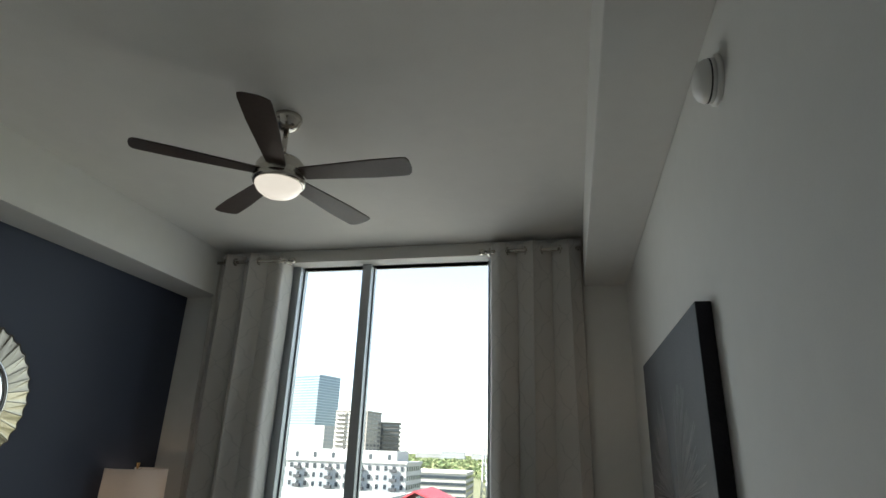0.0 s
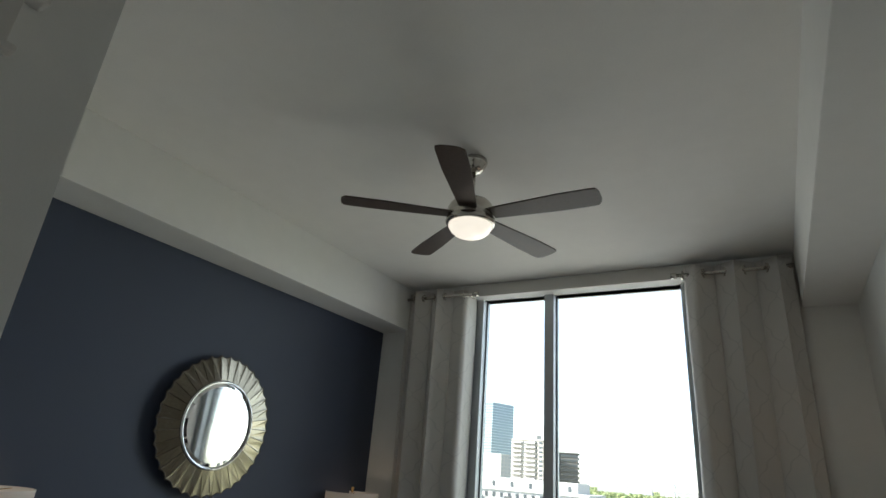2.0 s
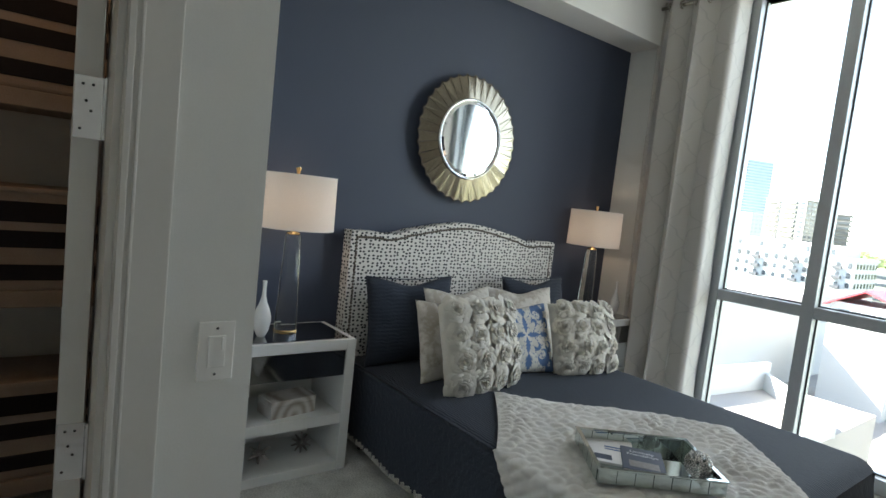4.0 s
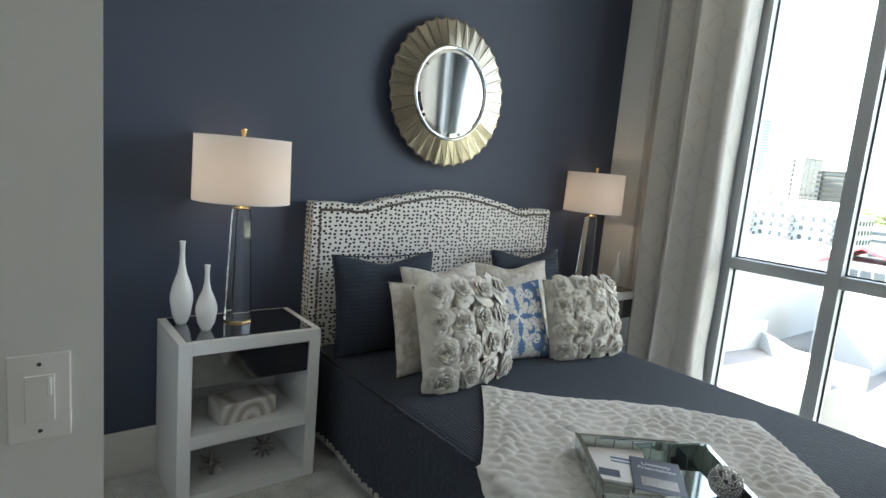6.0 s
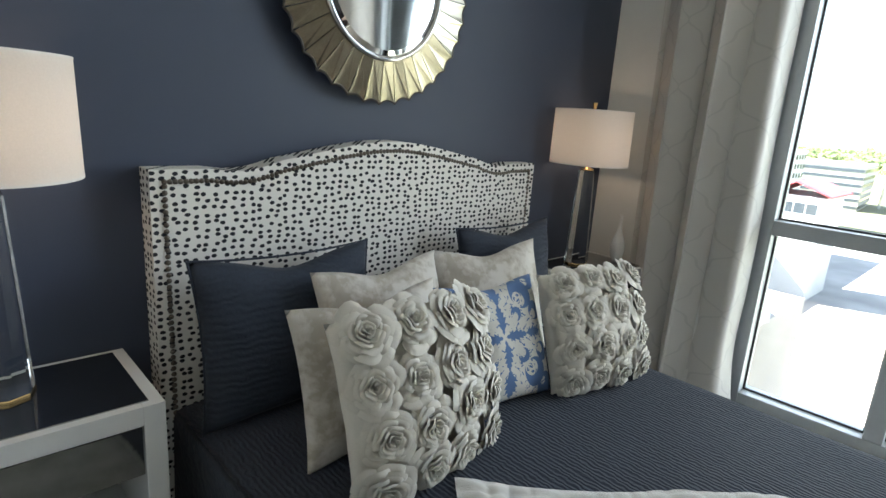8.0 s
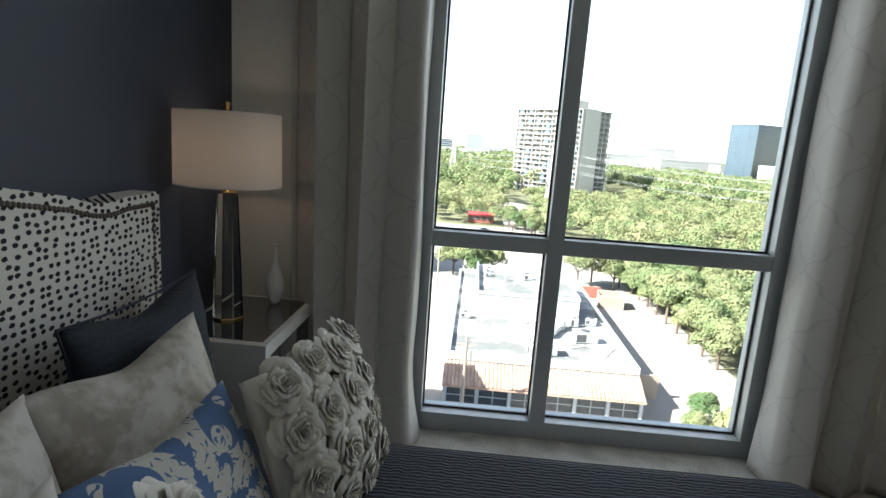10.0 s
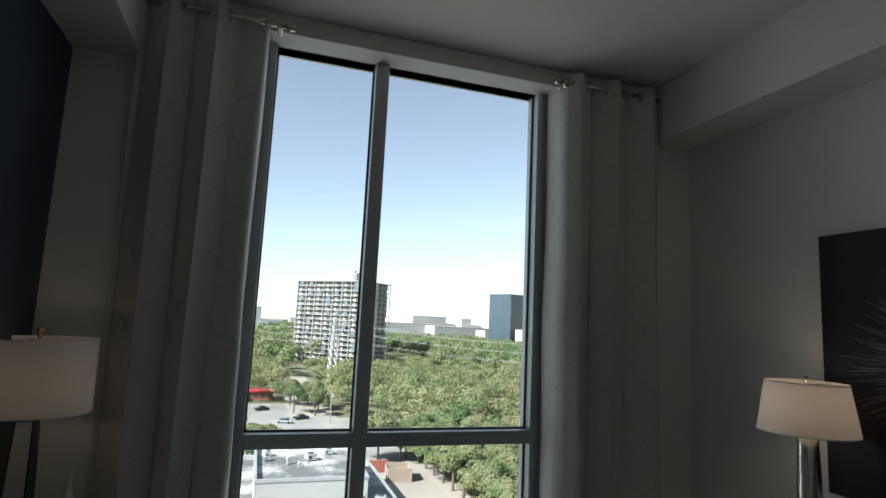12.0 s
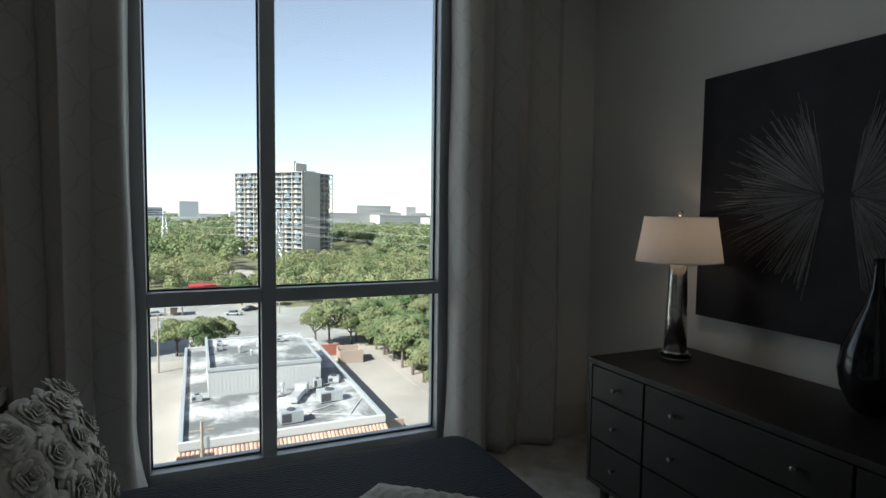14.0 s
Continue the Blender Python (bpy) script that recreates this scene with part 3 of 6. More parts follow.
def curtain(name, x0, x1, phase, inner_right, inner_x):
    t = thing(name, (0, 0, 0), "pale grey trellis-pattern grommet curtain panel, drawn open", "curtain", "curtains at the window")
    n = 2.7
    width = x1 - x0

    def cloth(u, v):
        z = 0.012 + v * (2.925 - 0.012)
        low = 1 - v
        w = phase + u * n * 2 * math.pi + 0.5 * math.sin(3.1 * u * math.pi + phase) * low
        amp = 0.050 + 0.012 * low
        x = x0 + u * width + 0.016 * math.sin(2 * w) + 0.03 * low * low * math.sin(5 * u + phase)
        y = 3.70 + amp * math.sin(w) + 0.012 * low * math.sin(9 * u + 4 * v + phase) + 0.02 * low * low
        y += 0.006 * noise.noise((u * 9, v * 14, phase)) * (0.4 + low)
        edge = u if inner_right else 1 - u
        e = max(0.0, edge - 0.80) / 0.20
        into = min(1.0, e * 2.0)
        into = into * into * (3 - 2 * into)
        x += (inner_x - x) * into
        y += (3.735 + 0.185 * max(0.0, e - 0.35) / 0.65 - y) * into
        x += 0.016 * into * noise.noise((edge * 5, z * 1.6, phase + 7)) * (0.35 + low)
        y += 0.022 * into * noise.noise((edge * 14, z * 1.1, phase + 3)) * (1 - 0.7 * e)
        if low > 0.86:
            k = (low - 0.86) / 0.14
            x += (1 if inner_right else -1) * 0.055 * k * k * e
            y -= 0.05 * k * k * e
            x += 0.012 * k * math.sin(w * 0.5)
            y += 0.025 * k * math.cos(w * 0.7) * (1 - e)
        return (x, y, z)

    c = part("cloth", sheet(cloth, 150, 60, uv=lambda u, v: (u * width * 1.75, v * 2.92)), M["curtain"], t, smooth=True)
    sol = c.modifiers.new("thickness", "SOLIDIFY")
    sol.thickness = 0.003
    gm = lathe([(0.020, -0.003), (0.030, -0.003), (0.030, 0.003), (0.020, 0.003), (0.020, -0.003)], 20, False)
    ring = mesh_of("grommet", gm, M["nickel"], True)
    for k in range(8):
        u = (k * 0.5 + 0.0 - phase / (2 * math.pi)) / n
        while u < 0.02:
            u += 1 / n * 4
        if u > 0.98:
            continue
        x, y, z = cloth(u, 0.982)
        g = new("grommet", ring)
        g.parent = t
        g.matrix_basis = pose(x, 3.70, 2.868, 0, 90, 18 if k % 2 else -18)
    return t


curtain("curtain", -2.47, -1.945, 0.4, True, -1.925)
curtain("curtain", -0.375, 0.250, 2.2, False, -0.350)
for xa, xb, tip in ((-2.50, -1.845, 1), (-0.385, 0.262, -1)):
    t = thing("curtain_rod", (0, 0, 0), "short brushed nickel curtain rod with end cap", "curtain rod", "rods beside the window")
    part("rod", rod(bmesh.new(), (xa, 3.70, 2.868), (xb, 3.70, 2.868), 0.0125, 20), M["nickel"], t, smooth=True)
    e = xb if tip > 0 else xa
    part("end_cap", rod(bmesh.new(), (e, 3.70, 2.868), (e + tip * 0.035, 3.70, 2.868), 0.019, 20), M["nickel"], t, smooth=True)
    part("bracket", boxes(((e - tip * 0.03 - 0.01, 3.70, 2.852), (e - tip * 0.03 + 0.01, Y1, 2.860)), bevel=0.002), M["nickel"], t)
    f = xa + 0.02 if tip > 0 else xb - 0.02
    part("bracket", boxes(((f - 0.01, 3.70, 2.852), (f + 0.01, Y1, 2.860)), bevel=0.002), M["nickel"], t)

# ---- bed ----
BX0, BX1, BY0, BY1, BT = -2.63, -0.665, 1.535, 3.025, 0.470
bed = thing("bed", (0, 0, 0), "queen bed with navy quilted coverlet and white hem", "bed")


def coverlet(u, v):
    """Runs from the hem on one side over the top to the other hem."""
    drop = BT - 0.075
    r = 0.05
    width = BY1 - BY0
    total = 2 * drop + width
    s = v * total
    foot = BX1 - BX0
    x = BX0 + 0.01 + u * foot
    if s < drop:
        y, z = BY0, 0.075 + s
    elif s > drop + width:
        y, z = BY1, BT - (s - drop - width)
    else:
        y, z = BY0 + (s - drop), BT
    d = min(abs(s - drop), abs(s - drop - width))
    if d < r:
        k = (1 - d / r) ** 2 * r * 0.30
        z -= k if BY0 < y < BY1 else 0
        y += k if y <= BY0 else (-k if y >= BY1 else 0)
    fold = 0.012 * math.sin(x * 9 + 1.2) * (1 - (z - 0.075) / (BT - 0.075))
    if y <= BY0 + r:
        y -= fold + 0.02 * max(0, 0.4 - z)
    if y >= BY1 - r:
        y += fold + 0.02 * max(0, 0.4 - z)
    end = max(0.0, u - 0.955) / 0.045
    z -= 0.028 * end ** 2
    z += 0.004 * noise.noise((x * 2.5, y * 2.5, 3))
    if end > 0:
        pull = 0.05 * end ** 3
        y += pull if y < (BY0 + BY1) / 2 else -pull
    return (x, y, z)


def foot_drop(u, v):
    y = BY0 + 0.05 + u * (BY1 - BY0 - 0.10)
    z = 0.075 + v * (BT - 0.103)
    return (BX1 + 0.012 + 0.012 * math.sin(y * 9) * (1 - v) + 0.02 * (1 - v) - 0.012 * v ** 3, y, z)


part("coverlet", sheet(coverlet, 90, 130), M["quilt"], bed, "navy ripple-quilted coverlet", smooth=True)
part("foot_drop", sheet(foot_drop, 60, 20), M["quilt"], bed, smooth=True)
part("mattress", boxes(((BX0, BY0 + 0.03, 0.14), (BX1 - 0.03, BY1 - 0.03, BT - 0.03)), bevel=0.04), M["fur"], bed)
hem = bmesh.new()
for k in range(150):
    x = BX0 + 0.02 + k * 0.013
    if k % 7 == 6:
        continue
    d = 0.012 * math.sin(x * 9 + 1.2)
    box(hem, (x, BY0 - d - 0.012, 0.070 + 0.004 * (k % 2)), (x + 0.010, BY0 - d - 0.007, 0.088 + 0.005 * (k % 3)))
tagged(part("hem_embroidery", hem, M["hem"], bed, "white embroidered hem"), kind="stuff")
for x, y in ((-2.5, 1.62), (-2.5, 2.94), (-0.78, 1.62), (-0.78, 2.94)):
    part("leg", lathe([(0.025, 0), (0.032, 0.14)], 12, True, Matrix.Translation((x, y, 0))), M["blackwood"], bed)

head = thing("headboard", (X0, 2.303, 0), "camelback headboard in black-spotted white linen with nailheads", "headboard")
HW = 0.793


def arch(s):
    """Height of the headboard at s, -1 to 1 across."""
    a = abs(s)
    if a > 0.80:
        return 1.150
    k = (0.80 - a) / 0.80
    return 1.150 + 0.083 * (k * k * (3 - 2 * k)) - 0.012 * math.sin(math.pi * min(1, k * 3)) * (1 if k < 0.33 else 0)


def head_face(u, v):
    s = u * 2 - 1
    top = arch(s)
    z = 0.10 + v * (top - 0.10)
    bulge = 0.012 * (1 - abs(s) ** 6) * (1 - abs(2 * v - 1) ** 6)
    return (0.083 + bulge, s * HW, z)


hbm = bmesh.new()
sheet(head_face, 64, 20, hbm)
sheet(lambda u, v: (0.003 + 0.080 * v, (u * 2 - 1) * HW, arch(u * 2 - 1)), 64, 4, hbm)
for side in (-1, 1):
    sheet(lambda u, v: (0.003 + 0.080 * v, side * HW, 0.10 + u * 1.05), 20, 4, hbm)
sheet(lambda u, v: (0.003, (u * 2 - 1) * HW, 0.10 + v * (arch(u * 2 - 1) - 0.10)), 64, 2, hbm)
bmesh.ops.remove_doubles(hbm, verts=hbm.verts[:], dist=0.002)
bmesh.ops.recalc_face_normals(hbm, faces=hbm.faces[:])
part("upholstery", hbm, M["spots"], head, smooth=False)
for y in (-0.74, 0.74):
    part("leg", boxes(((0.01, y - 0.03, 0), (0.06, y + 0.03, 0.10)), bevel=0.003), M["blackwood"], head)
nb = bmesh.new()


def nail(y, z):
    lathe([(0.0078, 0), (0.0064, 0.0035), (0.0024, 0.006)], 8, True, Matrix.Translation((0.0855, y, z)) @ pose(0, 0, 0, 0, 90, 0), nb)


for k in range(112):
    s = -0.955 + 1.91 * k / 111
    nail(s * HW, arch(s) - 0.032)
for side in (-1, 1):
    for k in range(56):
        nail(side * 0.955 * HW, 0.16 + k * 0.0172)
tagged(part("nailhead_trim", nb, M["nail"], head, "row of antique pewter nailheads"), kind="stuff")

# ---- cushions ----


def cushion_mesh(name, w, h, t, material, sag=0.0, seed=0.0, n=28):
    bm = bmesh.new()
    for front in (1, -1):
        def skin(u, v):
            a, b = u * 2 - 1, v * 2 - 1
            full = max(0.0, (1 - abs(a) ** 2.6)) ** 0.55 * max(0.0, (1 - abs(b) ** 2.6)) ** 0.55
            pinch = 1 - 0.07 * (1 - abs(b) ** 2) * abs(a) ** 4
            pinch2 = 1 - 0.07 * (1 - abs(a) ** 2) * abs(b) ** 4
            x = a * w / 2 * pinch
            z = h / 2 + b * h / 2 * pinch2
            z -= sag * math.exp(-(a * 2.2) ** 2) * max(0, b) ** 2
            wr = 0.010 * noise.noise((a * 3.1 + seed, b * 3.1, seed)) * full
            wr += 0.006 * math.sin(7 * a * b + seed) * full * (abs(a * b))
            return (x, -front * (t / 2 * full) + wr, z)
        sheet(skin, n, n, bm)
    bmesh.ops.remove_doubles(bm, verts=bm.verts[:], dist=0.0015)
    bmesh.ops.recalc_face_normals(bm, faces=bm.faces[:])
    return mesh_of(name, bm, material, True)


def cushion(place, lean, yaw, w, h, t, material, label, group, sag=0.02, seed=0.0):
    ob = new("cushion")
    ob.matrix_basis = pose(*place, -lean, 0, 90 + yaw)
    tagged(ob, label, "cushion", group)
    c = new("cover", cushion_mesh("cover", w, h, t, material, sag, seed))
    c.parent = ob
    return ob


def edge_piping(ob, w, h, material):
    bm = bmesh.new()
    pts = []
    for k in range(80):
        q = k / 20
        s = q % 1 * 2 - 1
        a, b = ((s, -1), (1, s), (-s, 1), (-1, -s))[int(q) % 4]
        pts.append(Vector((a * w / 2 * (1 - 0.07 * (1 - b * b) * abs(a) ** 4), 0, h / 2 + b * h / 2 * (1 - 0.07 * (1 - a * a) * abs(b) ** 4))))
    for p, q in zip(pts, pts[1:] + pts[:1]):
        rod(bm, p, q, 0.0035, 6)
    part("piping", bm, material, ob)


def print_blue(n, ln, b):
    tc = n.new("ShaderNodeTexCoord")
    sep = n.new("ShaderNodeSeparateXYZ")
    ln.new(tc.outputs["Object"], sep.inputs[0])
    ax = math_node(n, ln, 'ABSOLUTE', sep.outputs[0])
    az = math_node(n, ln, 'ABSOLUTE', math_node(n, ln, 'SUBTRACT', sep.outputs[2], 0.21))
    cmb = n.new("ShaderNodeCombineXYZ")
    ln.new(ax, cmb.inputs[0])
    ln.new(az, cmb.inputs[1])

    def leaf(along, across, start, end, wide):
        """A serrated leaf lying along one axis of the print."""
        mid, half = (start + end) / 2, (end - start) / 2
        q = math_node(n, ln, 'DIVIDE', math_node(n, ln, 'SUBTRACT', along, mid), half)
        body = math_node(n, ln, 'SUBTRACT', 1.0, math_node(n, ln, 'MULTIPLY', q, q))
        saw = math_node(n, ln, 'MULTIPLY_ADD', math_node(n, ln, 'PINGPONG', math_node(n, ln, 'ADD', along, math_node(n, ln, 'MULTIPLY', across, -0.8)), 0.009), 60.0, 0.55)
        return math_node(n, ln, 'LESS_THAN', across, math_node(n, ln, 'MULTIPLY', math_node(n, ln, 'MULTIPLY', body, saw), wide))

    def ring(cx, cz, radius, thick):
        dx, dz = math_node(n, ln, 'SUBTRACT', ax, cx), math_node(n, ln, 'SUBTRACT', az, cz)
        d = math_node(n, ln, 'SQRT', math_node(n, ln, 'ADD', math_node(n, ln, 'MULTIPLY', dx, dx), math_node(n, ln, 'MULTIPLY', dz, dz)))
        grow = math_node(n, ln, 'MULTIPLY_ADD', math_node(n, ln, 'ADD', dx, dz), 0.22, thick)
        return math_node(n, ln, 'LESS_THAN', math_node(n, ln, 'ABSOLUTE', math_node(n, ln, 'SUBTRACT', d, radius)), grow)

    nz = n.new("ShaderNodeTexNoise")
    nz.inputs["Scale"].default_value = 34
    nz.inputs["Detail"].default_value = 1.0
    nz.inputs["Distortion"].default_value = 2.4
    ln.new(cmb.outputs[0], nz.inputs["Vector"])
    f = math_node(n, ln, 'GREATER_THAN', nz.outputs["Fac"], 0.60)
    for piece in (leaf(az, ax, 0.008, 0.105, 0.020), leaf(ax, az, 0.008, 0.095, 0.018), leaf(az, ax, 0.10, 0.19, 0.026), leaf(ax, az, 0.09, 0.17, 0.020),
                  ring(0.100, 0.115, 0.034, 0.010), ring(0.155, 0.165, 0.024, 0.012), ring(0.060, 0.060, 0.018, 0.0035), ring(0.150, 0.060, 0.022, 0.007)):
        f = math_node(n, ln, 'MAXIMUM', f, piece)
    ln.new(two_colours(n, ln, f, (0.64, 0.63, 0.58), (0.105, 0.185, 0.36)), b.inputs["Base Color"])


M["blue_cushion"] = pattern("blue_damask_print", print_blue, 0.85, 0.1)
ZB = BT - 0.006
for y, sd in ((1.835, 1.0), (2.80, 2.0)):
    c = cushion((-2.445, y, ZB), 9, 0, 0.56, 0.47, 0.13, M["sham"], "large navy pleated cushion against the headboard", "navy cushions", 0.035, sd)
    edge_piping(c, 0.56, 0.47, M["sham"])
for place, lean, yaw, w, h, sd in (((-2.30, 2.10, ZB), 16, 4, 0.50, 0.44, 3.0), ((-2.29, 2.56, ZB), 17, -5, 0.52, 0.44, 4.0), ((-2.145, 1.935, ZB), 15, 3, 0.50, 0.41, 5.0)):
    cushion(place, lean, yaw, w, h, 0.13, M["damask"], "faded ivory damask cushion on the bed", "ivory cushions", 0.03, sd)
cushion((-2.07, 2.345, ZB), 24, -8, 0.42, 0.40, 0.12, M["blue_cushion"], "white cushion with blue bird and leaf print", "", 0.02, 6.0)

rb = bmesh.new()
rr = random.Random(5)


def petal(base, rim_r, top, ang, wide):
    """One cupped felt petal that rises from the base ring and curls out at its rim."""
    def f(u, v):
        q = 2 * u - 1
        a = ang + q * wide / 2
        full = 1 - 0.34 * abs(q) ** 3
        r = base * min(1.0, v * 5) + (rim_r - base) * v ** 1.3 * full + 0.0020 * math.sin(5 * q + ang * 4) * v
        h = top * v ** 0.75 * full - 0.007 * max(0.0, v - 0.68) ** 2 / 0.1 + 0.0018 * math.sin(4 * q + ang * 7) * v
        return (r * math.cos(a), -h, r * math.sin(a))
    sheet(f, 7, 7, rb)


for ring, (cnt, base, rim_r, top, wide) in enumerate(((6, 0.020, 0.067, 0.013, 1.35), (6, 0.018, 0.056, 0.021, 1.40), (5, 0.015, 0.044, 0.029, 1.60), (5, 0.012, 0.034, 0.034, 1.65), (4, 0.009, 0.025, 0.038, 1.9), (3, 0.006, 0.017, 0.040, 2.4), (2, 0.002, 0.009, 0.041, 3.2))):
    for k in range(cnt):
        petal(base, rim_r * rr.uniform(0.90, 1.10), top + rr.uniform(-0.002, 0.002), 2 * math.pi * k / cnt + ring * 0.7 + rr.uniform(-0.2, 0.2), wide * rr.uniform(0.9, 1.1))
bmesh.ops.remove_doubles(rb, verts=rb.verts[:], dist=0.00005)
rose_mesh = mesh_of("felt_rose", rb, M["felt"], True)


def rose_cushion(place, lean, yaw, w, h, seed):
    c = cushion(place, lean, yaw, w, h, 0.12, M["felt"], "ivory cushion covered with felt roses", "rose cushions", 0.01, seed)
    q = random.Random(seed)
    for i in range(4):
        for j in range(4):
            a = -0.72 + 0.53 * i + q.uniform(-0.04, 0.04) + (0.05 if j % 2 else -0.04)
            b = -0.82 + 0.545 * j + q.uniform(-0.04, 0.04)
            full = max(0.0, 1 - min(1, abs(a)) ** 2.6) ** 0.55 * max(0.0, 1 - min(1, abs(b)) ** 2.6) ** 0.55
            r = new("felt_rose", rose_mesh)
            r.parent = c
            s = q.uniform(1.02, 1.20) * w / 0.47
            r.matrix_basis = Matrix.LocRotScale((a * w / 2 * 0.96, -0.06 * full - 0.015, h / 2 + b * h / 2 * 0.96), Euler((b * -0.55, q.uniform(0, 6.28), a * 0.55), 'YXZ'), (s * 1.04, s * 1.08, s * 1.04))
    return c


rose_cushion((-1.965, 1.93, ZB), 17, 3, 0.47, 0.43, 11)
rose_cushion((-1.975, 2.725, ZB), 20, -12, 0.43, 0.40, 12)

# ---- throw and tray ----
throw = thing("throw_blanket", (0, 0, 0), "white gathered faux-fur throw spread over the bed", "throw")
TA = Vector((-1.90, 1.955))
TU = Vector((0.70, 0.715)).normalized()
TV = Vector((TU.y, -TU.x))


def fur_cloth(u, v):
    p = TA + TU * (u * 1.08 + 0.03 * math.sin(4 * v)) + TV * (v * 1.30 + 0.02 * math.sin(7 * u))
    row = v * 32 + 0.55 * noise.noise((u * 5, v * 5, 2))
    puff = abs(math.sin(math.pi * row)) ** 0.6
    shift = 0.5 * (int(row) % 2) + 1.3 * noise.noise((int(row) * 1.7, u * 3, 0))
    blob = abs(math.sin(math.pi * (u * 17 + shift + 0.5 * noise.noise((u * 8, v * 20, 9))))) ** 0.7
    lift = 0.027 * puff * (0.25 + 0.75 * blob) * (0.75 + 0.5 * noise.noise((u * 9, v * 9, 5)))
    rim = min(u, 1 - u, v, 1 - v)
    lift *= min(1.0, 0.35 + rim * 12)
    cx = min(max(p.x, BX0), BX1 + 0.005)
    cy = min(max(p.y, BY0 - 0.005), BY1)
    over = Vector((p.x - cx, p.y - cy))
    d = over.length
    if d < 1e-6:
        return (p.x, p.y, BT + 0.008 + lift)
    o = over / d
    out = 0.02 + lift + 0.03 * min(1, d * 4)
    return (cx + o.x * out, cy + o.y * out, max(0.02, BT + 0.008 + 0.010 - d))


part("fur", sheet(fur_cloth, 150, 170), M["fur"], throw, smooth=True)

tray = thing("mirrored_tray", (-1.064, 1.905, BT + 0.032), "low mirror-glass tray on the white throw", "tray", turn=51.8)
part("base", boxes(((-0.205, -0.160, 0), (0.205, 0.160, 0.008))), M["traymirror"], tray)
for lo, hi in (((-0.21, -0.165, 0), (0.21, -0.158, 0.050)), ((-0.21, 0.158, 0), (0.21, 0.165, 0.050)), ((-0.21, -0.158, 0), (-0.203, 0.158, 0.050)), ((0.203, -0.158, 0), (0.21, 0.158, 0.050))):
    part("side", boxes((lo, hi)), M["traymirror"], tray)
tb = bmesh.new()
box(tb, (-0.0285, -0.0015, -0.022), (0.0285, 0.0015, 0.022), 0.0012)
tile_mesh = mesh_of("mirror_tile", tb, M["traymirror"])
for k in range(7):
    for y in (-0.167, 0.167, -0.156, 0.156):
        o = new("mirror_tile", tile_mesh)
        o.parent, o.matrix_basis = tray, pose(-0.18 + k * 0.06, y, 0.026, (k * 7 % 5 - 2) * 0.5, 0, 0)
for k in range(5):
    for x in (-0.212, 0.212, -0.201, 0.201):
        o = new("mirror_tile", tile_mesh)
        o.parent, o.matrix_basis = tray, pose(x, -0.125 + k * 0.0625, 0.026, (k * 5 % 3 - 1) * 0.6, 0, 90)
part("rim", boxes(((-0.214, -0.169, 0.048), (0.214, -0.154, 0.053)), ((-0.214, 0.154, 0.048), (0.214, 0.169, 0.053)), ((-0.214, -0.154, 0.048), (-0.199, 0.154, 0.053)), ((0.199, -0.154, 0.048), (0.214, 0.154, 0.053)), bevel=0.001), M["traymirror"], tray)

def words(text, size, material, parent, m):
    cu = bpy.data.curves.new("title", "FONT")
    cu.body, cu.size, cu.align_x, cu.extrude = text, size, 'CENTER', 0.0002
    tmp = bpy.data.objects.new("title_curve", cu)
    scene.collection.objects.link(tmp)
    me = bpy.data.meshes.new_from_object(tmp.evaluated_get(bpy.context.evaluated_depsgraph_get()))
    bpy.data.objects.remove(tmp)
    me.materials.clear()
    me.materials.append(material)
    ob = new("title", me)
    ob.parent, ob.matrix_basis = parent, m
    return ob


TZ = BT + 0.040
white_book = thing("magazine", (-1.179, 1.865, TZ), "white magazine lying on the mirrored tray", "magazine", turn=40)
part("page_block", boxes(((-0.085, -0.11, 0), (0.085, 0.11, 0.010)), bevel=0.002), M["paper"], white_book)
part("cover_picture", boxes(((-0.06, -0.09, 0.0102), (0.0, -0.05, 0.0108))), M["bookcover"], white_book)
part("cover_bars", boxes(((-0.02, 0.02, 0.0102), (0.06, 0.03, 0.0108)), ((-0.02, 0.0, 0.0102), (0.04, 0.008, 0.0108))), M["blueprint"], white_book)
book = thing("book", (-1.064, 1.895, TZ), "slate blue paperback titled in white on tray", "book", turn=38)
part("page_block", boxes(((-0.07, -0.095, 0.001), (0.068, 0.093, 0.015))), M["paper"], book)
part("cover", boxes(((-0.072, -0.096, 0.015), (0.07, 0.095, 0.0168)), ((-0.072, -0.096, 0), (0.07, 0.095, 0.001)), ((-0.073, -0.096, 0.001), (-0.071, 0.095, 0.015))), M["bookcover"], book)
words("Unlikely", 0.026, M["ink"], book, pose(0, 0.050, 0.0170))
words("Friendships", 0.024, M["ink"], book, pose(0, 0.026, 0.0170))
part("cover_picture", boxes(((-0.05, -0.07, 0.0169), (0.05, -0.02, 0.0174))), M["pewter"], book)

ball = thing("wire_ball", (-0.915, 1.985, TZ + 0.050), "tangled silver wire ball on the tray", "decor ball")
rq = random.Random(4)
for k in range(17):
    bm = bmesh.new()
    R = 0.047 * rq.uniform(0.86, 1.0)
    m = Euler((rq.uniform(0, 6.3), rq.uniform(0, 6.3), rq.uniform(0, 6.3))).to_matrix().to_4x4() @ Matrix.Translation((0, 0, rq.uniform(-0.012, 0.012)))
    ptsr = [m @ Vector((R * math.cos(a), R * math.sin(a), 0)) for a in (2 * math.pi * i / 28 for i in range(28))]
    for p, q in zip(ptsr, ptsr[1:] + ptsr[:1]):
        rod(bm, p, q, 0.0024, 6)
    part("wire_loop", bm, M["steel_wire"], ball, smooth=True)

# ---- nightstands ----


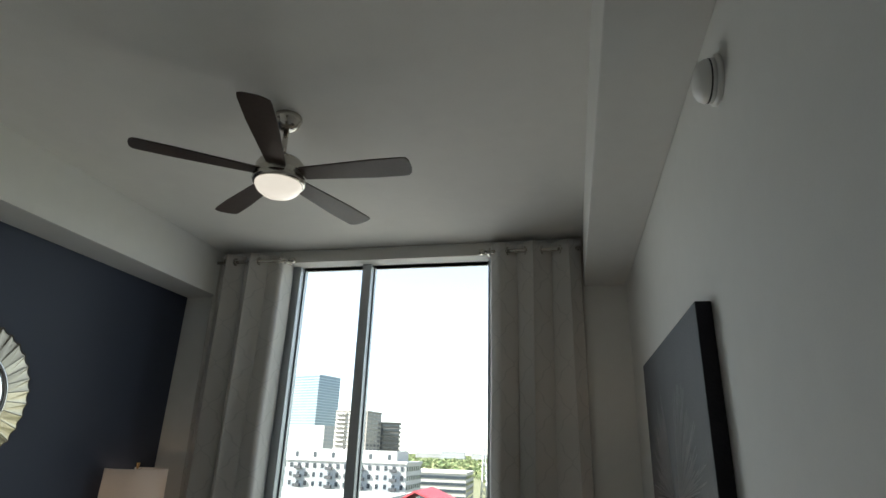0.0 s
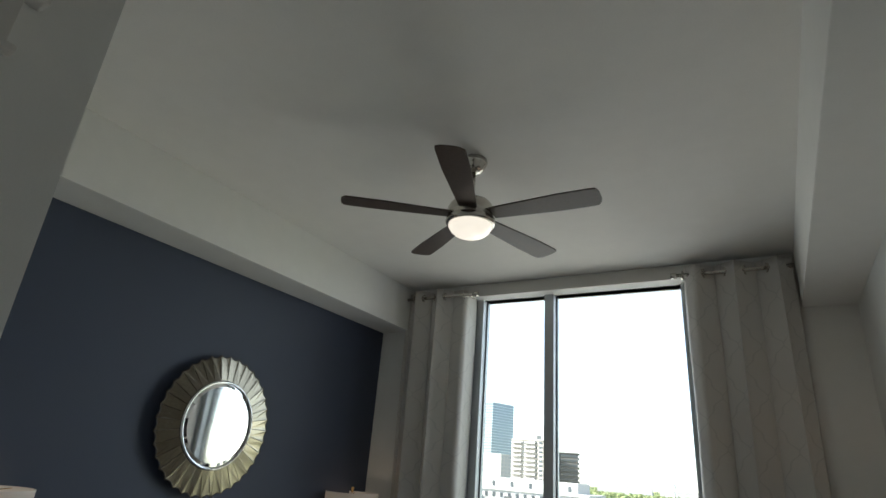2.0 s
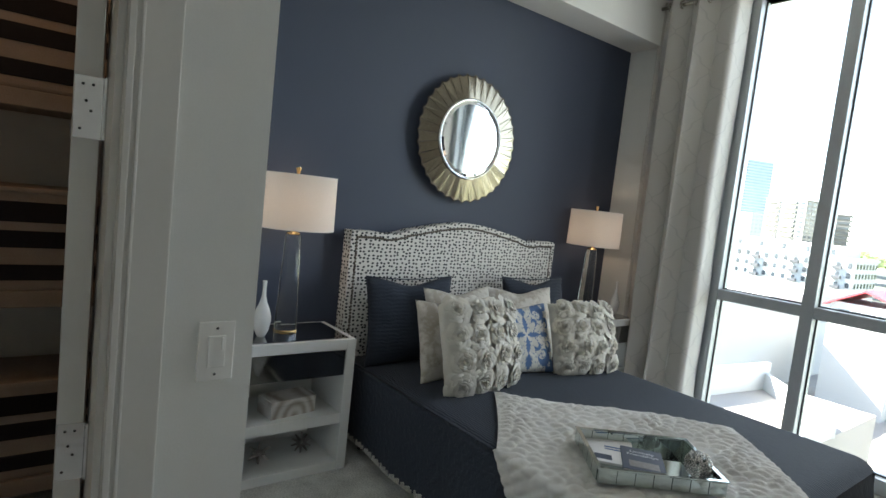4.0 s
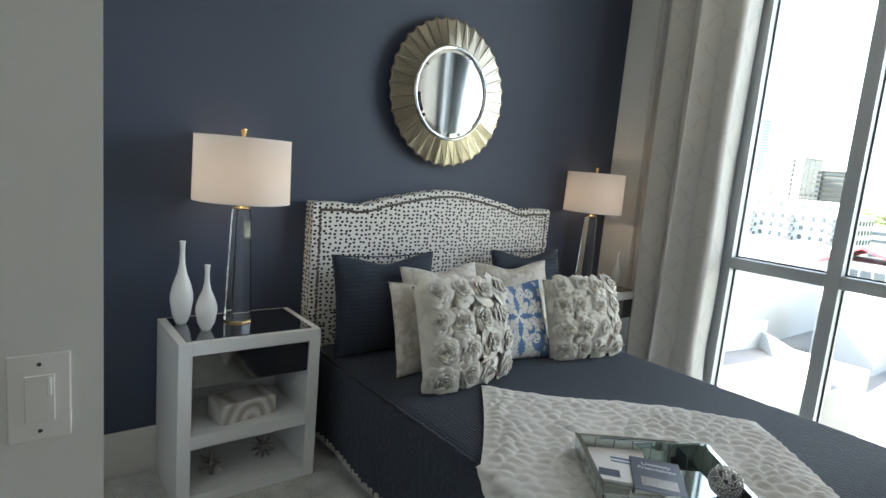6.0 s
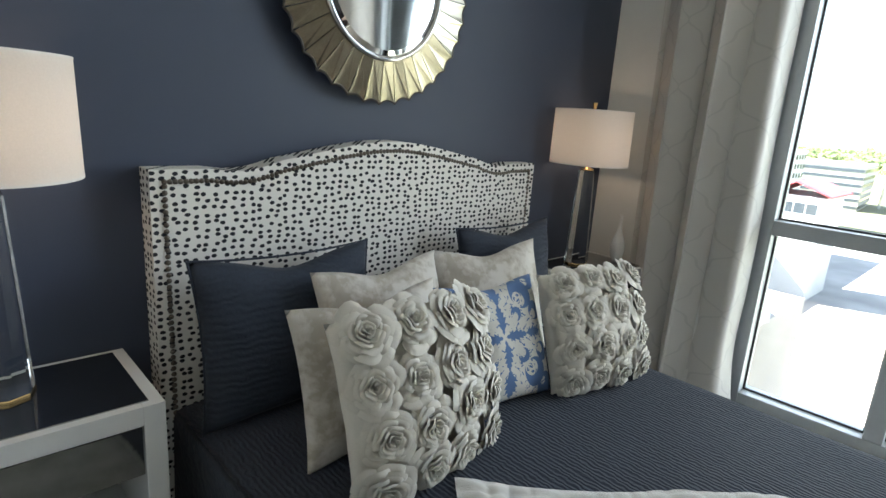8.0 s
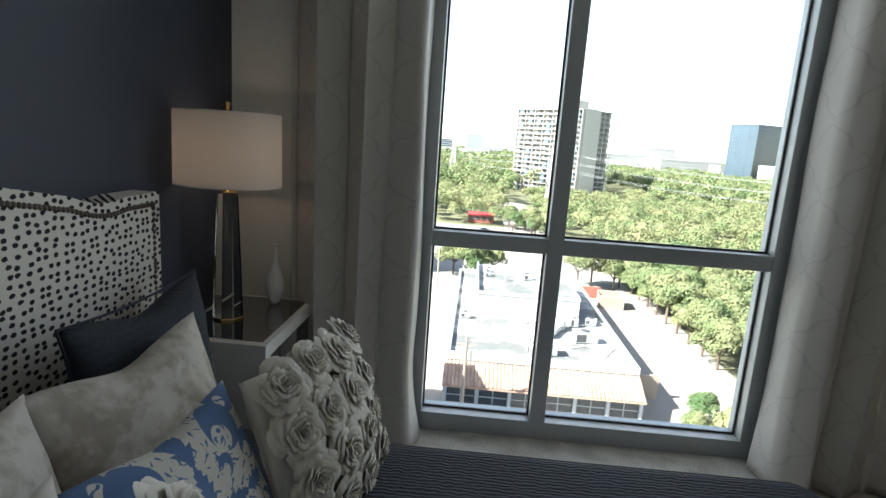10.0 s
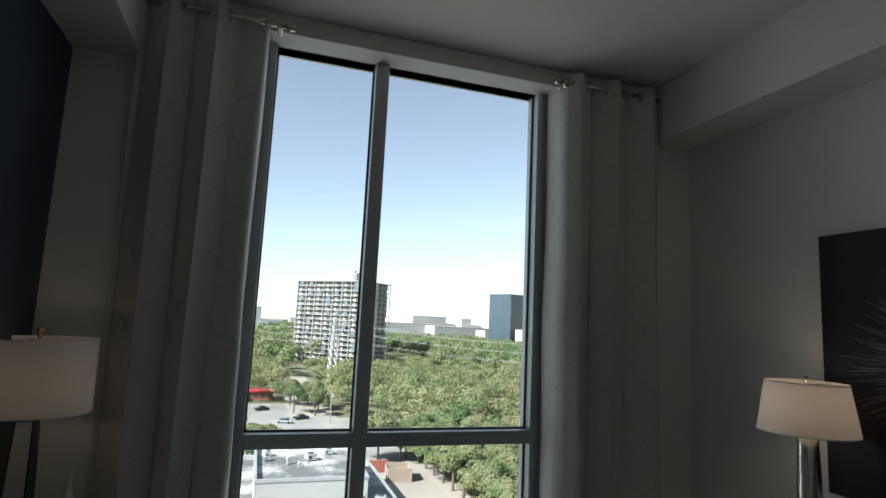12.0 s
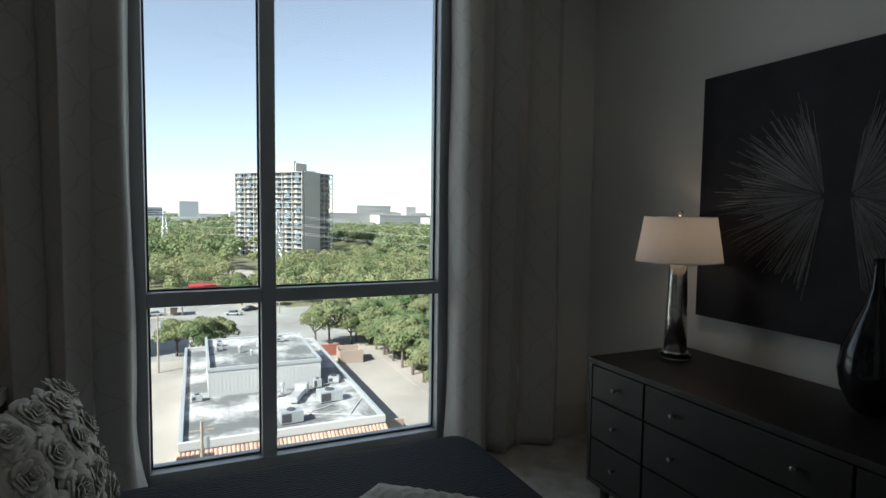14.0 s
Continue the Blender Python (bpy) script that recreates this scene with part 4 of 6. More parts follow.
def nightstand(place):
    t = thing("nightstand", place, "white lacquer nightstand with dark mirrored top and drawer", "nightstand", "nightstands beside the bed")
    D, W, HH, e = 0.358, 0.550, 0.650, 0.048
    for y in (0, W - e):
        part("side_panel", boxes(((0, y, 0), (D, y + e, HH)), bevel=0.002), M["lacquer"], t)
    part("back_panel", boxes(((0, e, 0.0), (0.012, W - e, HH - 0.03))), M["lacquer"], t)
    part("front_rail", boxes(((D - 0.03, e, HH - 0.048), (D, W - e, HH)), bevel=0.001), M["lacquer"], t)
    part("rear_rail", boxes(((0, e, HH - 0.03), (0.02, W - e, HH)), bevel=0.001), M["lacquer"], t)
    part("sub_top", boxes(((0.02, e, HH - 0.03), (D - 0.03, W - e, HH - 0.012))), M["lacquer"], t)
    part("top_glass", boxes(((0.02, e - 0.018, HH - 0.004), (D - 0.022, W - e + 0.018, HH + 0.003)), bevel=0.001), M["darkglass"], t, "dark mirrored glass top")
    d = part("drawer", boxes(((0.02, e + 0.003, 0.475), (D - 0.010, W - e - 0.003, HH - 0.052)), bevel=0.001), M["lacquer"], t)
    part("drawer_front", boxes(((D - 0.010, e + 0.003, 0.475), (D - 0.004, W - e - 0.003, HH - 0.052)), bevel=0.001), M["darkglass"], d, "dark mirrored drawer front")
    part("shelf", boxes(((0.012, e, 0.235), (D - 0.004, W - e, 0.285)), bevel=0.001), M["lacquer"], t)
    part("bottom_board", boxes(((0.012, e, 0.0), (D - 0.004, W - e, 0.045)), bevel=0.001), M["lacquer"], t)
    return t


ns = nightstand((-2.709, 0.890, 0))
copy_thing(ns, pose(-2.709, 3.212, 0))


def crystal_lamp(place):
    t = thing("table_lamp", place, "faceted crystal column lamp with white drum shade, lit", "table lamp", "lamps beside the bed")
    part("foot_ring", lathe([(0.058, 0), (0.059, 0.006), (0.057, 0.008)], 8), M["gold"], t, "thin brass foot ring")
    part("column", lathe([(0.057, 0.009), (0.055, 0.06), (0.048, 0.25), (0.039, 0.455), (0.035, 0.465)], 8), M["crystal"], t, "clear faceted crystal column")
    part("neck", lathe([(0.034, 0.466), (0.030, 0.474), (0.012, 0.480), (0.010, 0.52)], 24), M["gold"], t, "brass neck", smooth=True)
    part("shade", lathe([(0.188, 0.497), (0.184, 0.747)], 64, False), M["shade"], t, "white linen drum shade", smooth=True)
    part("shade_rim", lathe([(0.1885, 0.495), (0.1885, 0.501), (0.186, 0.501), (0.186, 0.495), (0.1885, 0.495)], 64, False), M["paper"], t)
    part("shade_rim", lathe([(0.1848, 0.744), (0.1848, 0.749), (0.1825, 0.749), (0.1825, 0.744), (0.1848, 0.744)], 64, False), M["paper"], t)
    sp = bmesh.new()
    for k in range(3):
        a = 2.1 * k
        rod(sp, (0, 0, 0.735), (0.183 * math.cos(a), 0.183 * math.sin(a), 0.742), 0.002, 6)
    rod(sp, (0, 0, 0.70), (0, 0, 0.75), 0.003, 8)
    part("spider", sp, M["gold"], t)
    part("finial", lathe([(0.006, 0.748), (0.008, 0.755), (0.0125, 0.780), (0.0125, 0.783)], 8), M["gold"], t, "small flared finial")
    return t


lamp = crystal_lamp((-2.575, 1.168, 0.6535))
copy_thing(lamp, pose(-2.588, 3.455, 0.6535))


def vase(place, height, r, label, group=""):
    ob = new("vase")
    t = tagged(ob, label, "vase", group)
    t.location = place
    pr = [(0.42 * r, 0), (0.55 * r, 0.01), (0.8 * r, 0.12 * height), (r, 0.30 * height), (0.97 * r, 0.38 * height), (0.75 * r, 0.50 * height), (0.42 * r, 0.62 * height), (0.25 * r, 0.74 * height), (0.21 * r, 0.88 * height), (0.25 * r, 0.985 * height), (0.27 * r, height)]
    part("body", lathe(pr, 40), M["porcelain"], t, smooth=True)
    part("lip", lathe([(0.27 * r, height - 0.001), (0.285 * r, height), (0.27 * r, height + 0.002), (0.18 * r, height + 0.001), (0.17 * r, height - 0.02)], 32, False), M["porcelain"], t, smooth=True)


vase((-2.600, 0.955, 0.6535), 0.330, 0.043, "tall white porcelain bottle vase on the nightstand", "white vases")
vase((-2.485, 1.018, 0.6535), 0.255, 0.040, "short white porcelain bottle vase on the nightstand", "white vases")
vase((-2.490, 3.675, 0.6535), 0.243, 0.038, "white porcelain bottle vase beside the lamp", "white vases")
keepsake = thing("marble_box", (-2.47, 1.165, 0.285), "grey veined marble box on the shelf", "box", turn=8)
part("body", boxes(((-0.065, -0.115, 0), (0.065, 0.115, 0.056)), bevel=0.002), M["marble"], keepsake)
part("lid", boxes(((-0.066, -0.116, 0.057), (0.066, 0.116, 0.082)), bevel=0.003), M["marble"], keepsake)


def spiky(place, turn_z):
    ob = new("spiky_ornament")
    ob.matrix_basis = pose(*place, 0, 0, turn_z)
    tagged(ob, "pewter urchin-shaped spiky ornament on lower shelf", "ornament", "spiky ornaments")
    bm = bmesh.new()
    bmesh.ops.create_icosphere(bm, subdivisions=2, radius=0.022)
    part("core", bm, M["pewter"], ob, smooth=True)
    bm = bmesh.new()
    bmesh.ops.create_icosphere(bm, subdivisions=1, radius=1)
    dirs = [v.co.copy() for v in bm.verts]
    bm.free()
    spb = bmesh.new()
    rod(spb, (0, 0, 0.014), (0, 0, 0.053), 0.008, 8, 0.0035)
    sm = mesh_of("spike", spb, M["pewter"])
    for d in dirs:
        s = new("spike", sm)
        s.parent = ob
        s.matrix_basis = d.to_track_quat('Z', 'Y').to_matrix().to_4x4()


spiky((-2.47, 1.05, 0.099), 10)
spiky((-2.50, 1.27, 0.099), 50)

# ---- sunburst mirror ----
sb_mirror = thing("sunburst_mirror", (X0 + 0.026, 2.258, 1.735), "round sunburst mirror with fluted antiqued glass panels", "mirror", turn=0.4)
NP = 36
RI, RO = 0.236, 0.378
part("backing", lathe([(0.300, -0.024), (0.300, -0.004), (0.352, 0.0), (0.352, 0.018)], 64, True, pose(0, 0, 0, 0, 90, 0)), M["bronze"], sb_mirror)
rm = random.Random(14)
for k in range(NP):
    a0, a1 = 2 * math.pi * k / NP, 2 * math.pi * (k + 1) / NP
    lean = rm.uniform(-0.0022, 0.0022)
    pts2 = []
    for r, s in ((RI, 0.03), (RI, 0.97), (RO, 0.97), (RO - 0.011, 0.78), (RO - 0.015, 0.5), (RO - 0.011, 0.22), (RO, 0.03)):
        a = a0 + (a1 - a0) * s
        base = 0.032 if r < 0.3 else 0.019
        pts2.append((base + (s - 0.5) * lean, r * math.sin(a), r * math.cos(a)))
    bm = bmesh.new()
    front = [bm.verts.new(p) for p in pts2]
    back = [bm.verts.new((p[0] - 0.004, p[1], p[2])) for p in pts2]
    bm.faces.new(front)
    bm.faces.new(list(reversed(back)))
    for i in range(len(pts2)):
        j = (i + 1) % len(pts2)
        bm.faces.new((front[j], front[i], back[i], back[j]))
    bmesh.ops.recalc_face_normals(bm, faces=bm.faces[:])
    pn = part("glass_panel", bm, M["antique"], sb_mirror)
    em = bmesh.new()
    am = (a0 + a1) / 2
    for q in range(3):
        r = 0.288 + 0.018 * q
        for sg in (-1, 1):
            p0 = Vector((0.0295 - (r - 0.247) * 0.108, (r + 0.006) * math.sin(am), (r + 0.006) * math.cos(am)))
            a2 = am + sg * 0.045
            p1 = Vector((0.0298 - (r - 0.247) * 0.108, (r - 0.003) * math.sin(a2), (r - 0.003) * math.cos(a2)))
            rod(em, p0, p1, 0.0012, 4)
    part("etched_leaf", em, M["etch"], pn)
rim = bmesh.new()
for k in range(NP):
    a0, a1 = 2 * math.pi * k / NP, 2 * math.pi * (k + 1) / NP
    prev = None
    for s, r in ((0, RO), (0.25, RO - 0.010), (0.5, RO - 0.014), (0.75, RO - 0.010), (1, RO)):
        a = a0 + (a1 - a0) * s
        p = Vector((0.018, (r + 0.002) * math.sin(a), (r + 0.002) * math.cos(a)))
        if prev is not None:
            rod(rim, prev, p, 0.0035, 6)
        prev = p
part("scalloped_rim", rim, M["bronze"], sb_mirror, "dark bronze scalloped rim")
ax = pose(0, 0, 0, 0, 90, 0)
part("inner_frame", lathe([(0.241, 0.018), (0.241, 0.036), (0.236, 0.043), (0.227, 0.043), (0.223, 0.036)], 72, False, ax), M["chrome"], sb_mirror, "silver inner frame ring", smooth=True)
part("bevel", lathe([(0.225, 0.034), (0.205, 0.039)], 72, False, ax), M["mirror"], sb_mirror, smooth=True)
part("mirror_glass", lathe([(0.205, 0.030), (0.205, 0.0392)], 72, True, ax), M["mirror"], sb_mirror)

# ---- picture wall ----
art = thing("wall_canvas", (X1, 2.330, 1.436), "large dark canvas with radiating silver strokes", "picture")
part("canvas", boxes(((-0.045, -0.612, -0.548), (-0.002, 0.612, 0.548)), bevel=0.003), M["canvas"], art)
st = bmesh.new()
ra = random.Random(9)
for side in (-1, 1):
    cy = side * 0.045
    for k in range(520):
        a = ra.uniform(-1.42, 1.42)
        r0 = ra.uniform(0.01, 0.14)
        r1 = r0 + ra.uniform(0.12, 0.38) * (1.0 - 0.25 * abs(a) / 1.35)
        d = Vector((0, side * math.cos(a), math.sin(a)))
        nrm = Vector((0, -d.z, d.y))
        c = Vector((-0.0462, cy, 0.0))
        w = ra.uniform(0.0003, 0.0008)
        p0, p1 = c + d * r0, c + d * min(r1, 0.50)
        v = [st.verts.new(q) for q in (p0 - nrm * w * 0.5, p0 + nrm * w * 0.5, p1 + nrm * w, p1 - nrm * w)]
        st.faces.new(v)
        v2 = [st.verts.new(q.co + Vector((-0.0007, 0, 0))) for q in v]
        st.faces.new(v2)
tagged(part("brushwork", st, M["stroke"], art, "thin silver radiating strokes"), kind="stuff")

dr = thing("dresser", (0, 0, 0), "long black-stained wooden dresser with small knobs", "dresser")
DX0, DX1, DA, DB = -0.058, 0.505, 1.58, 3.018
part("top", boxes(((DX0 - 0.006, DA - 0.006, 0.695), (DX1, DB + 0.004, 0.721)), bevel=0.003), M["blackwood"], dr)
part("side_panel", boxes(((DX0, DB - 0.02, 0.155), (DX1, DB, 0.695)), bevel=0.002), M["blackwood"], dr)
part("side_panel", boxes(((DX0, DA, 0.155), (DX1, DA + 0.02, 0.695)), bevel=0.002), M["blackwood"], dr)
part("carcass", boxes(((DX0 + 0.02, DA + 0.02, 0.155), (DX1, DB - 0.02, 0.695))), M["blackwood"], dr)
part("bottom_rail", boxes(((DX0, DA + 0.02, 0.155), (DX0 + 0.02, DB - 0.02, 0.175))), M["blackwood"], dr)
kn = lathe([(0.004, 0), (0.004, 0.010), (0.009, 0.016), (0.010, 0.022), (0.006, 0.026)], 16, True, pose(0, 0, 0, 0, -90, 0))
knob_mesh = mesh_of("knob", kn, M["pewter"], True)
for ya, yb in ((2.688, 2.993), (1.918, 2.678), (1.605, 1.908)):
    for za, zb in ((0.545, 0.688), (0.365, 0.537), (0.18, 0.357)):
        dw = part("drawer", boxes(((DX0 + 0.001, ya, za), (DX0 + 0.022, yb, zb)), bevel=0.002), M["blackwood"], dr)
        for ky in ([(ya + yb) / 2] if yb - ya < 0.5 else [ya + 0.15, yb - 0.15]):
            kb = new("knob", knob_mesh)
            kb.parent, kb.location = dw, (DX0 + 0.001, ky, (za + zb) / 2)
            tagged(kb, "small pewter knob")
for x in (DX0 + 0.05, DX1 - 0.05):
    for y in (DA + 0.07, DB - 0.07):
        part("leg", lathe([(0.014, 0), (0.024, 0.155)], 12, True, Matrix.Translation((x, y, 0))), M["blackwood"], dr)

dl = thing("table_lamp", (0.294, 2.866, 0.721), "mercury-glass column lamp with tapered ivory shade, lit", "table lamp")
part("foot", lathe([(0.070, 0), (0.070, 0.014), (0.066, 0.018)], 40), M["crystal"], dl, "clear acrylic foot", smooth=True)
part("base_ring", lathe([(0.056, 0.018), (0.056, 0.030), (0.050, 0.034)], 40), M["chrome"], dl, smooth=True)
part("column", lathe([(0.049, 0.034), (0.045, 0.20), (0.041, 0.32), (0.037, 0.425), (0.030, 0.432)], 40), M["mercury"], dl, "mercury-glass column", smooth=True)
part("neck", lathe([(0.012, 0.432), (0.010, 0.48)], 16), M["nickel"], dl, smooth=True)
part("shade", lathe([(0.182, 0.432), (0.150, 0.628)], 64, False), M["shade"], dl, "tapered ivory linen shade", smooth=True)
part("shade_rim", lathe([(0.1822, 0.430), (0.1818, 0.435), (0.180, 0.435), (0.180, 0.430), (0.1822, 0.430)], 64, False), M["paper"], dl)
part("shade_rim", lathe([(0.1505, 0.626), (0.1505, 0.630), (0.148, 0.630), (0.148, 0.626), (0.1505, 0.626)], 64, False), M["paper"], dl)
sp = bmesh.new()
for k in range(3):
    rod(sp, (0, 0, 0.618), (0.149 * math.cos(2.1 * k), 0.149 * math.sin(2.1 * k), 0.624), 0.002, 6)
rod(sp, (0, 0, 0.58), (0, 0, 0.632), 0.003, 8)
part("spider", sp, M["nickel"], dl)
part("finial", lathe([(0.005, 0.630), (0.010, 0.638), (0.013, 0.646), (0.011, 0.652), (0.004, 0.656)], 20), M["nickel"], dl, smooth=True)

bv = new("vase")
tagged(bv, "black glazed teardrop vase with thin neck", "vase")
bv.location = (0.33, 2.09, 0.721)
part("body", lathe([(0.035, 0), (0.06, 0.02), (0.088, 0.08), (0.098, 0.14), (0.090, 0.21), (0.062, 0.29), (0.034, 0.35), (0.018, 0.41), (0.013, 0.47), (0.014, 0.50)], 44), M["blackglaze"], bv, smooth=True)
part("lip", lathe([(0.014, 0.499), (0.017, 0.503), (0.014, 0.506), (0.009, 0.503)], 24, False), M["blackglaze"], bv, smooth=True)

# ---- outside: the town below the window ----
GZ = -28.6


def leaf_material(name, c0, c1):
    m = bpy.data.materials.new(name)
    m.use_nodes = True
    n, ln = m.node_tree.nodes, m.node_tree.links
    n.remove(n["Principled BSDF"])
    geo, info = n.new("ShaderNodeNewGeometry"), n.new("ShaderNodeObjectInfo")
    nz = n.new("ShaderNodeTexNoise")
    nz.inputs["Scale"].default_value = 0.11
    ln.new(geo.outputs["Position"], nz.inputs["Vector"])
    f = math_node(n, ln, 'MULTIPLY_ADD', geo.outputs["Random Per Island"], 0.22, math_node(n, ln, 'MULTIPLY_ADD', nz.outputs["Fac"], 2.2, -0.85))
    f = math_node(n, ln, 'MULTIPLY_ADD', info.outputs["Random"], 0.25, f)
    col = two_colours(n, ln, f, c0, c1)
    d, t, mx = n.new("ShaderNodeBsdfDiffuse"), n.new("ShaderNodeBsdfTranslucent"), n.new("ShaderNodeMixShader")
    mx.inputs[0].default_value = 0.28
    ln.new(col, d.inputs["Color"])
    ln.new(col, t.inputs["Color"])
    ln.new(d.outputs[0], mx.inputs[1])
    ln.new(t.outputs[0], mx.inputs[2])
    ln.new(mx.outputs[0], n["Material Output"].inputs["Surface"])
    return m


O = {
    # leaf tones are paled: the haze over the woods is put into them
    "leaf": leaf_material("leaves", (0.105, 0.165, 0.075), (0.30, 0.295, 0.16)),
    "bark": mat("bark", (0.12, 0.09, 0.07), 0.9, scale=8, spread=0.3, bump=0.5, fine=0.02),
    "grass": mat("dry_grass", (0.13, 0.13, 0.07), 0.95, scale=0.8, spread=0.35, stains=0.2),
    "concrete": mat("pale_concrete", (0.30, 0.272, 0.24), 0.9, scale=1.6, spread=0.45, stains=0.5),
    "asphalt": mat("worn_asphalt", (0.24, 0.235, 0.22), 0.9, scale=2.0, spread=0.55, stains=0.6),
    "roof": pattern("grey_roof_membrane", membrane, 0.75),
    "white": mat("white_stucco", (0.44, 0.435, 0.42), 0.8, scale=1.2, spread=0.05, stains=0.2),
    "offwhite": mat("pale_stucco", (0.43, 0.41, 0.375), 0.8, scale=1.0, spread=0.06, stains=0.2),
    "greywall": mat("grey_cladding", (0.33, 0.35, 0.37), 0.7, scale=1.0, spread=0.06),
    "tan": mat("tan_stucco", (0.33, 0.26, 0.21), 0.9, scale=1.2, spread=0.1),
    "brick": mat("red_brick", (0.28, 0.10, 0.07), 0.9, scale=3, spread=0.25),
    "tile": mat("terracotta_tile", (0.38, 0.25, 0.19), 0.85, scale=2, spread=0.25, per_object=0.22),
    "darkwin": mat("dark_window_glass", (0.045, 0.055, 0.065), 0.08, scale=0.3, spread=0.25),
    "blueglass": mat("blue_curtain_glass", (0.06, 0.085, 0.11), 0.15, 0.15, scale=0.12, spread=0.25),
    "paleglass": mat("pale_blue_glass", (0.14, 0.19, 0.23), 0.15, 0.3, scale=0.12, spread=0.2),
    "metal": mat("galvanised_metal", (0.52, 0.53, 0.53), 0.45, 0.6, scale=2, spread=0.12),
    "darkmetal": mat("dark_metal", (0.09, 0.09, 0.095), 0.5, 0.4, scale=2, spread=0.15),
    "red": mat("red_metal_roof", (0.42, 0.05, 0.06), 0.5, scale=1.5, spread=0.1),
    "wood": mat("pole_wood", (0.30, 0.25, 0.20), 0.9, scale=3, spread=0.2),
    "carblack": mat("black_car_paint", (0.02, 0.02, 0.025), 0.2, scale=2, spread=0.1),
    "carsilver": mat("silver_car_paint", (0.45, 0.47, 0.50), 0.25, 0.4, scale=2, spread=0.1),
    "darkconcrete": mat("weathered_and_shaded_concrete", (0.16, 0.15, 0.14), 0.85, scale=0.8, spread=0.1, stains=0.2),
    "buff": mat("buff_concrete", (0.30, 0.275, 0.25), 0.85, scale=0.8, spread=0.1, stains=0.2),
    "tyre": mat("tyre_rubber", (0.02, 0.02, 0.02), 0.9, scale=3, spread=0.1),
}
structure("ground", boxes(((-5000, 5.0, GZ - 2), (5000, 9000, GZ))), O["grass"], "dry grass ground far below the window", "ground")
structure("road", boxes(((-44.5, 20, GZ), (-5.6, 122.4, GZ + 0.03))), O["concrete"], "pale concrete side street", "road")
structure("alley", boxes(((18.2, 40, GZ), (33.0, 122, GZ + 0.03))), O["concrete"], "pale concrete service alley", "road")
structure("parking_lot", boxes(((-60, 122.5, GZ), (34, 178, GZ + 0.025)), ((-60, 178.0, GZ), (12, 206, GZ + 0.02))), O["asphalt"], "worn grey asphalt parking lot", "road")
structure("pavement", boxes(((-5.6, 40, GZ), (18.1, 64, GZ + 0.12)), ((-5.6, 64, GZ), (-3.4, 122, GZ + 0.12)), ((33.0, 70, GZ), (36.5, 120, GZ + 0.14))), O["concrete"], "raised concrete pavement with kerb", "pavement")
structure("lot_road", boxes(((10, 178.5, GZ), (24, 300, GZ + 0.03))), O["concrete"], "pale lane leading to the trees", "road")

# low restaurant block with flat roof
low = thing("restaurant_building", (1.1, -0.4, 0), "low flat-roofed restaurant with terracotta awning and glass front", "building")
RZ = -23.4
part("wall", boxes(((-4.6, 64.0, GZ), (17.6, 108.0, RZ))), O["white"], low)
part("roof", boxes(((-4.3, 64.3, RZ - 0.1), (17.3, 107.7, RZ + 0.03))), O["roof"], low, "grey patched roof membrane")
part("parapet", boxes(((-4.75, 63.85, RZ - 0.3), (17.75, 64.30, RZ + 0.55)), bevel=0.04), O["white"], low)
part("parapet", boxes(((-4.75, 107.7, RZ - 0.3), (17.75, 108.1, RZ + 0.55)), bevel=0.04), O["white"], low)
part("parapet", boxes(((-4.75, 64.30, RZ - 0.3), (-4.3, 107.7, RZ + 0.55)), bevel=0.04), O["metal"], low)
part("parapet", boxes(((17.3, 64.30, RZ - 0.3), (17.75, 107.7, RZ + 0.55)), bevel=0.04), O["metal"], low)
part("upper_storey", boxes(((-1.5, 80.0, RZ), (13.3, 98.0, -19.8))), O["white"], low)
part("upper_roof", boxes(((-1.2, 80.3, -19.85), (13.0, 97.7, -19.72))), O["roof"], low)
for lo, hi in (((-1.6, 79.9, -19.95), (13.4, 80.25, -19.5)), ((-1.6, 97.75, -19.95), (13.4, 98.1, -19.5)), ((-1.6, 80.25, -19.95), (-1.25, 97.75, -19.0)), ((13.05, 80.25, -19.95), (13.4, 97.75, -19.5))):
    part("upper_parapet", boxes((lo, hi), bevel=0.03), O["metal"], low)
for k in range(30):
    part("wall_rib", boxes(((-1.35 + k * 0.495, 79.975, RZ + 0.1), (-1.31 + k * 0.495, 80.0, -19.95))), O["white"], low)
aw = bmesh.new()
v4 = [aw.verts.new(p) for p in ((-4.9, 60.6, -25.55), (17.9, 60.6, -25.55), (17.9, 64.0, -23.95), (-4.9, 64.0, -23.95))]
v5 = [aw.verts.new(p.co + Vector((0, 0, -0.2))) for p in v4]
aw.faces.new(v4)
aw.faces.new(list(reversed(v5)))
for i in range(4):
    aw.faces.new((v4[i], v5[i], v5[(i + 1) % 4], v4[(i + 1) % 4]))
awning = part("awning", aw, O["tile"], low, "terracotta tile awning")
tl = bmesh.new()
for k in range(7):
    a = math.pi * k / 6
    for e in (0, 1):
        tl.verts.new((0.21 * math.cos(a), e * 0.98, 0.13 * math.sin(a)))
tl.verts.ensure_lookup_table()
for k in range(6):
    tl.faces.new((tl.verts[2 * k], tl.verts[2 * k + 1], tl.verts[2 * k + 3], tl.verts[2 * k + 2]))
tile_m = mesh_of("roof_tile", tl, O["tile"])
for r in range(4):
    for k in range(51):
        o = new("roof_tile", tile_m)
        o.parent = awning
        o.matrix_basis = pose(-4.65 + k * 0.446, 60.62 + r * 0.86, -25.53 + r * 0.405, 25.2, 0, 0)
part("storefront_base", boxes(((-4.8, 61.9, GZ), (17.8, 64.0, GZ + 0.5))), O["tan"], low)
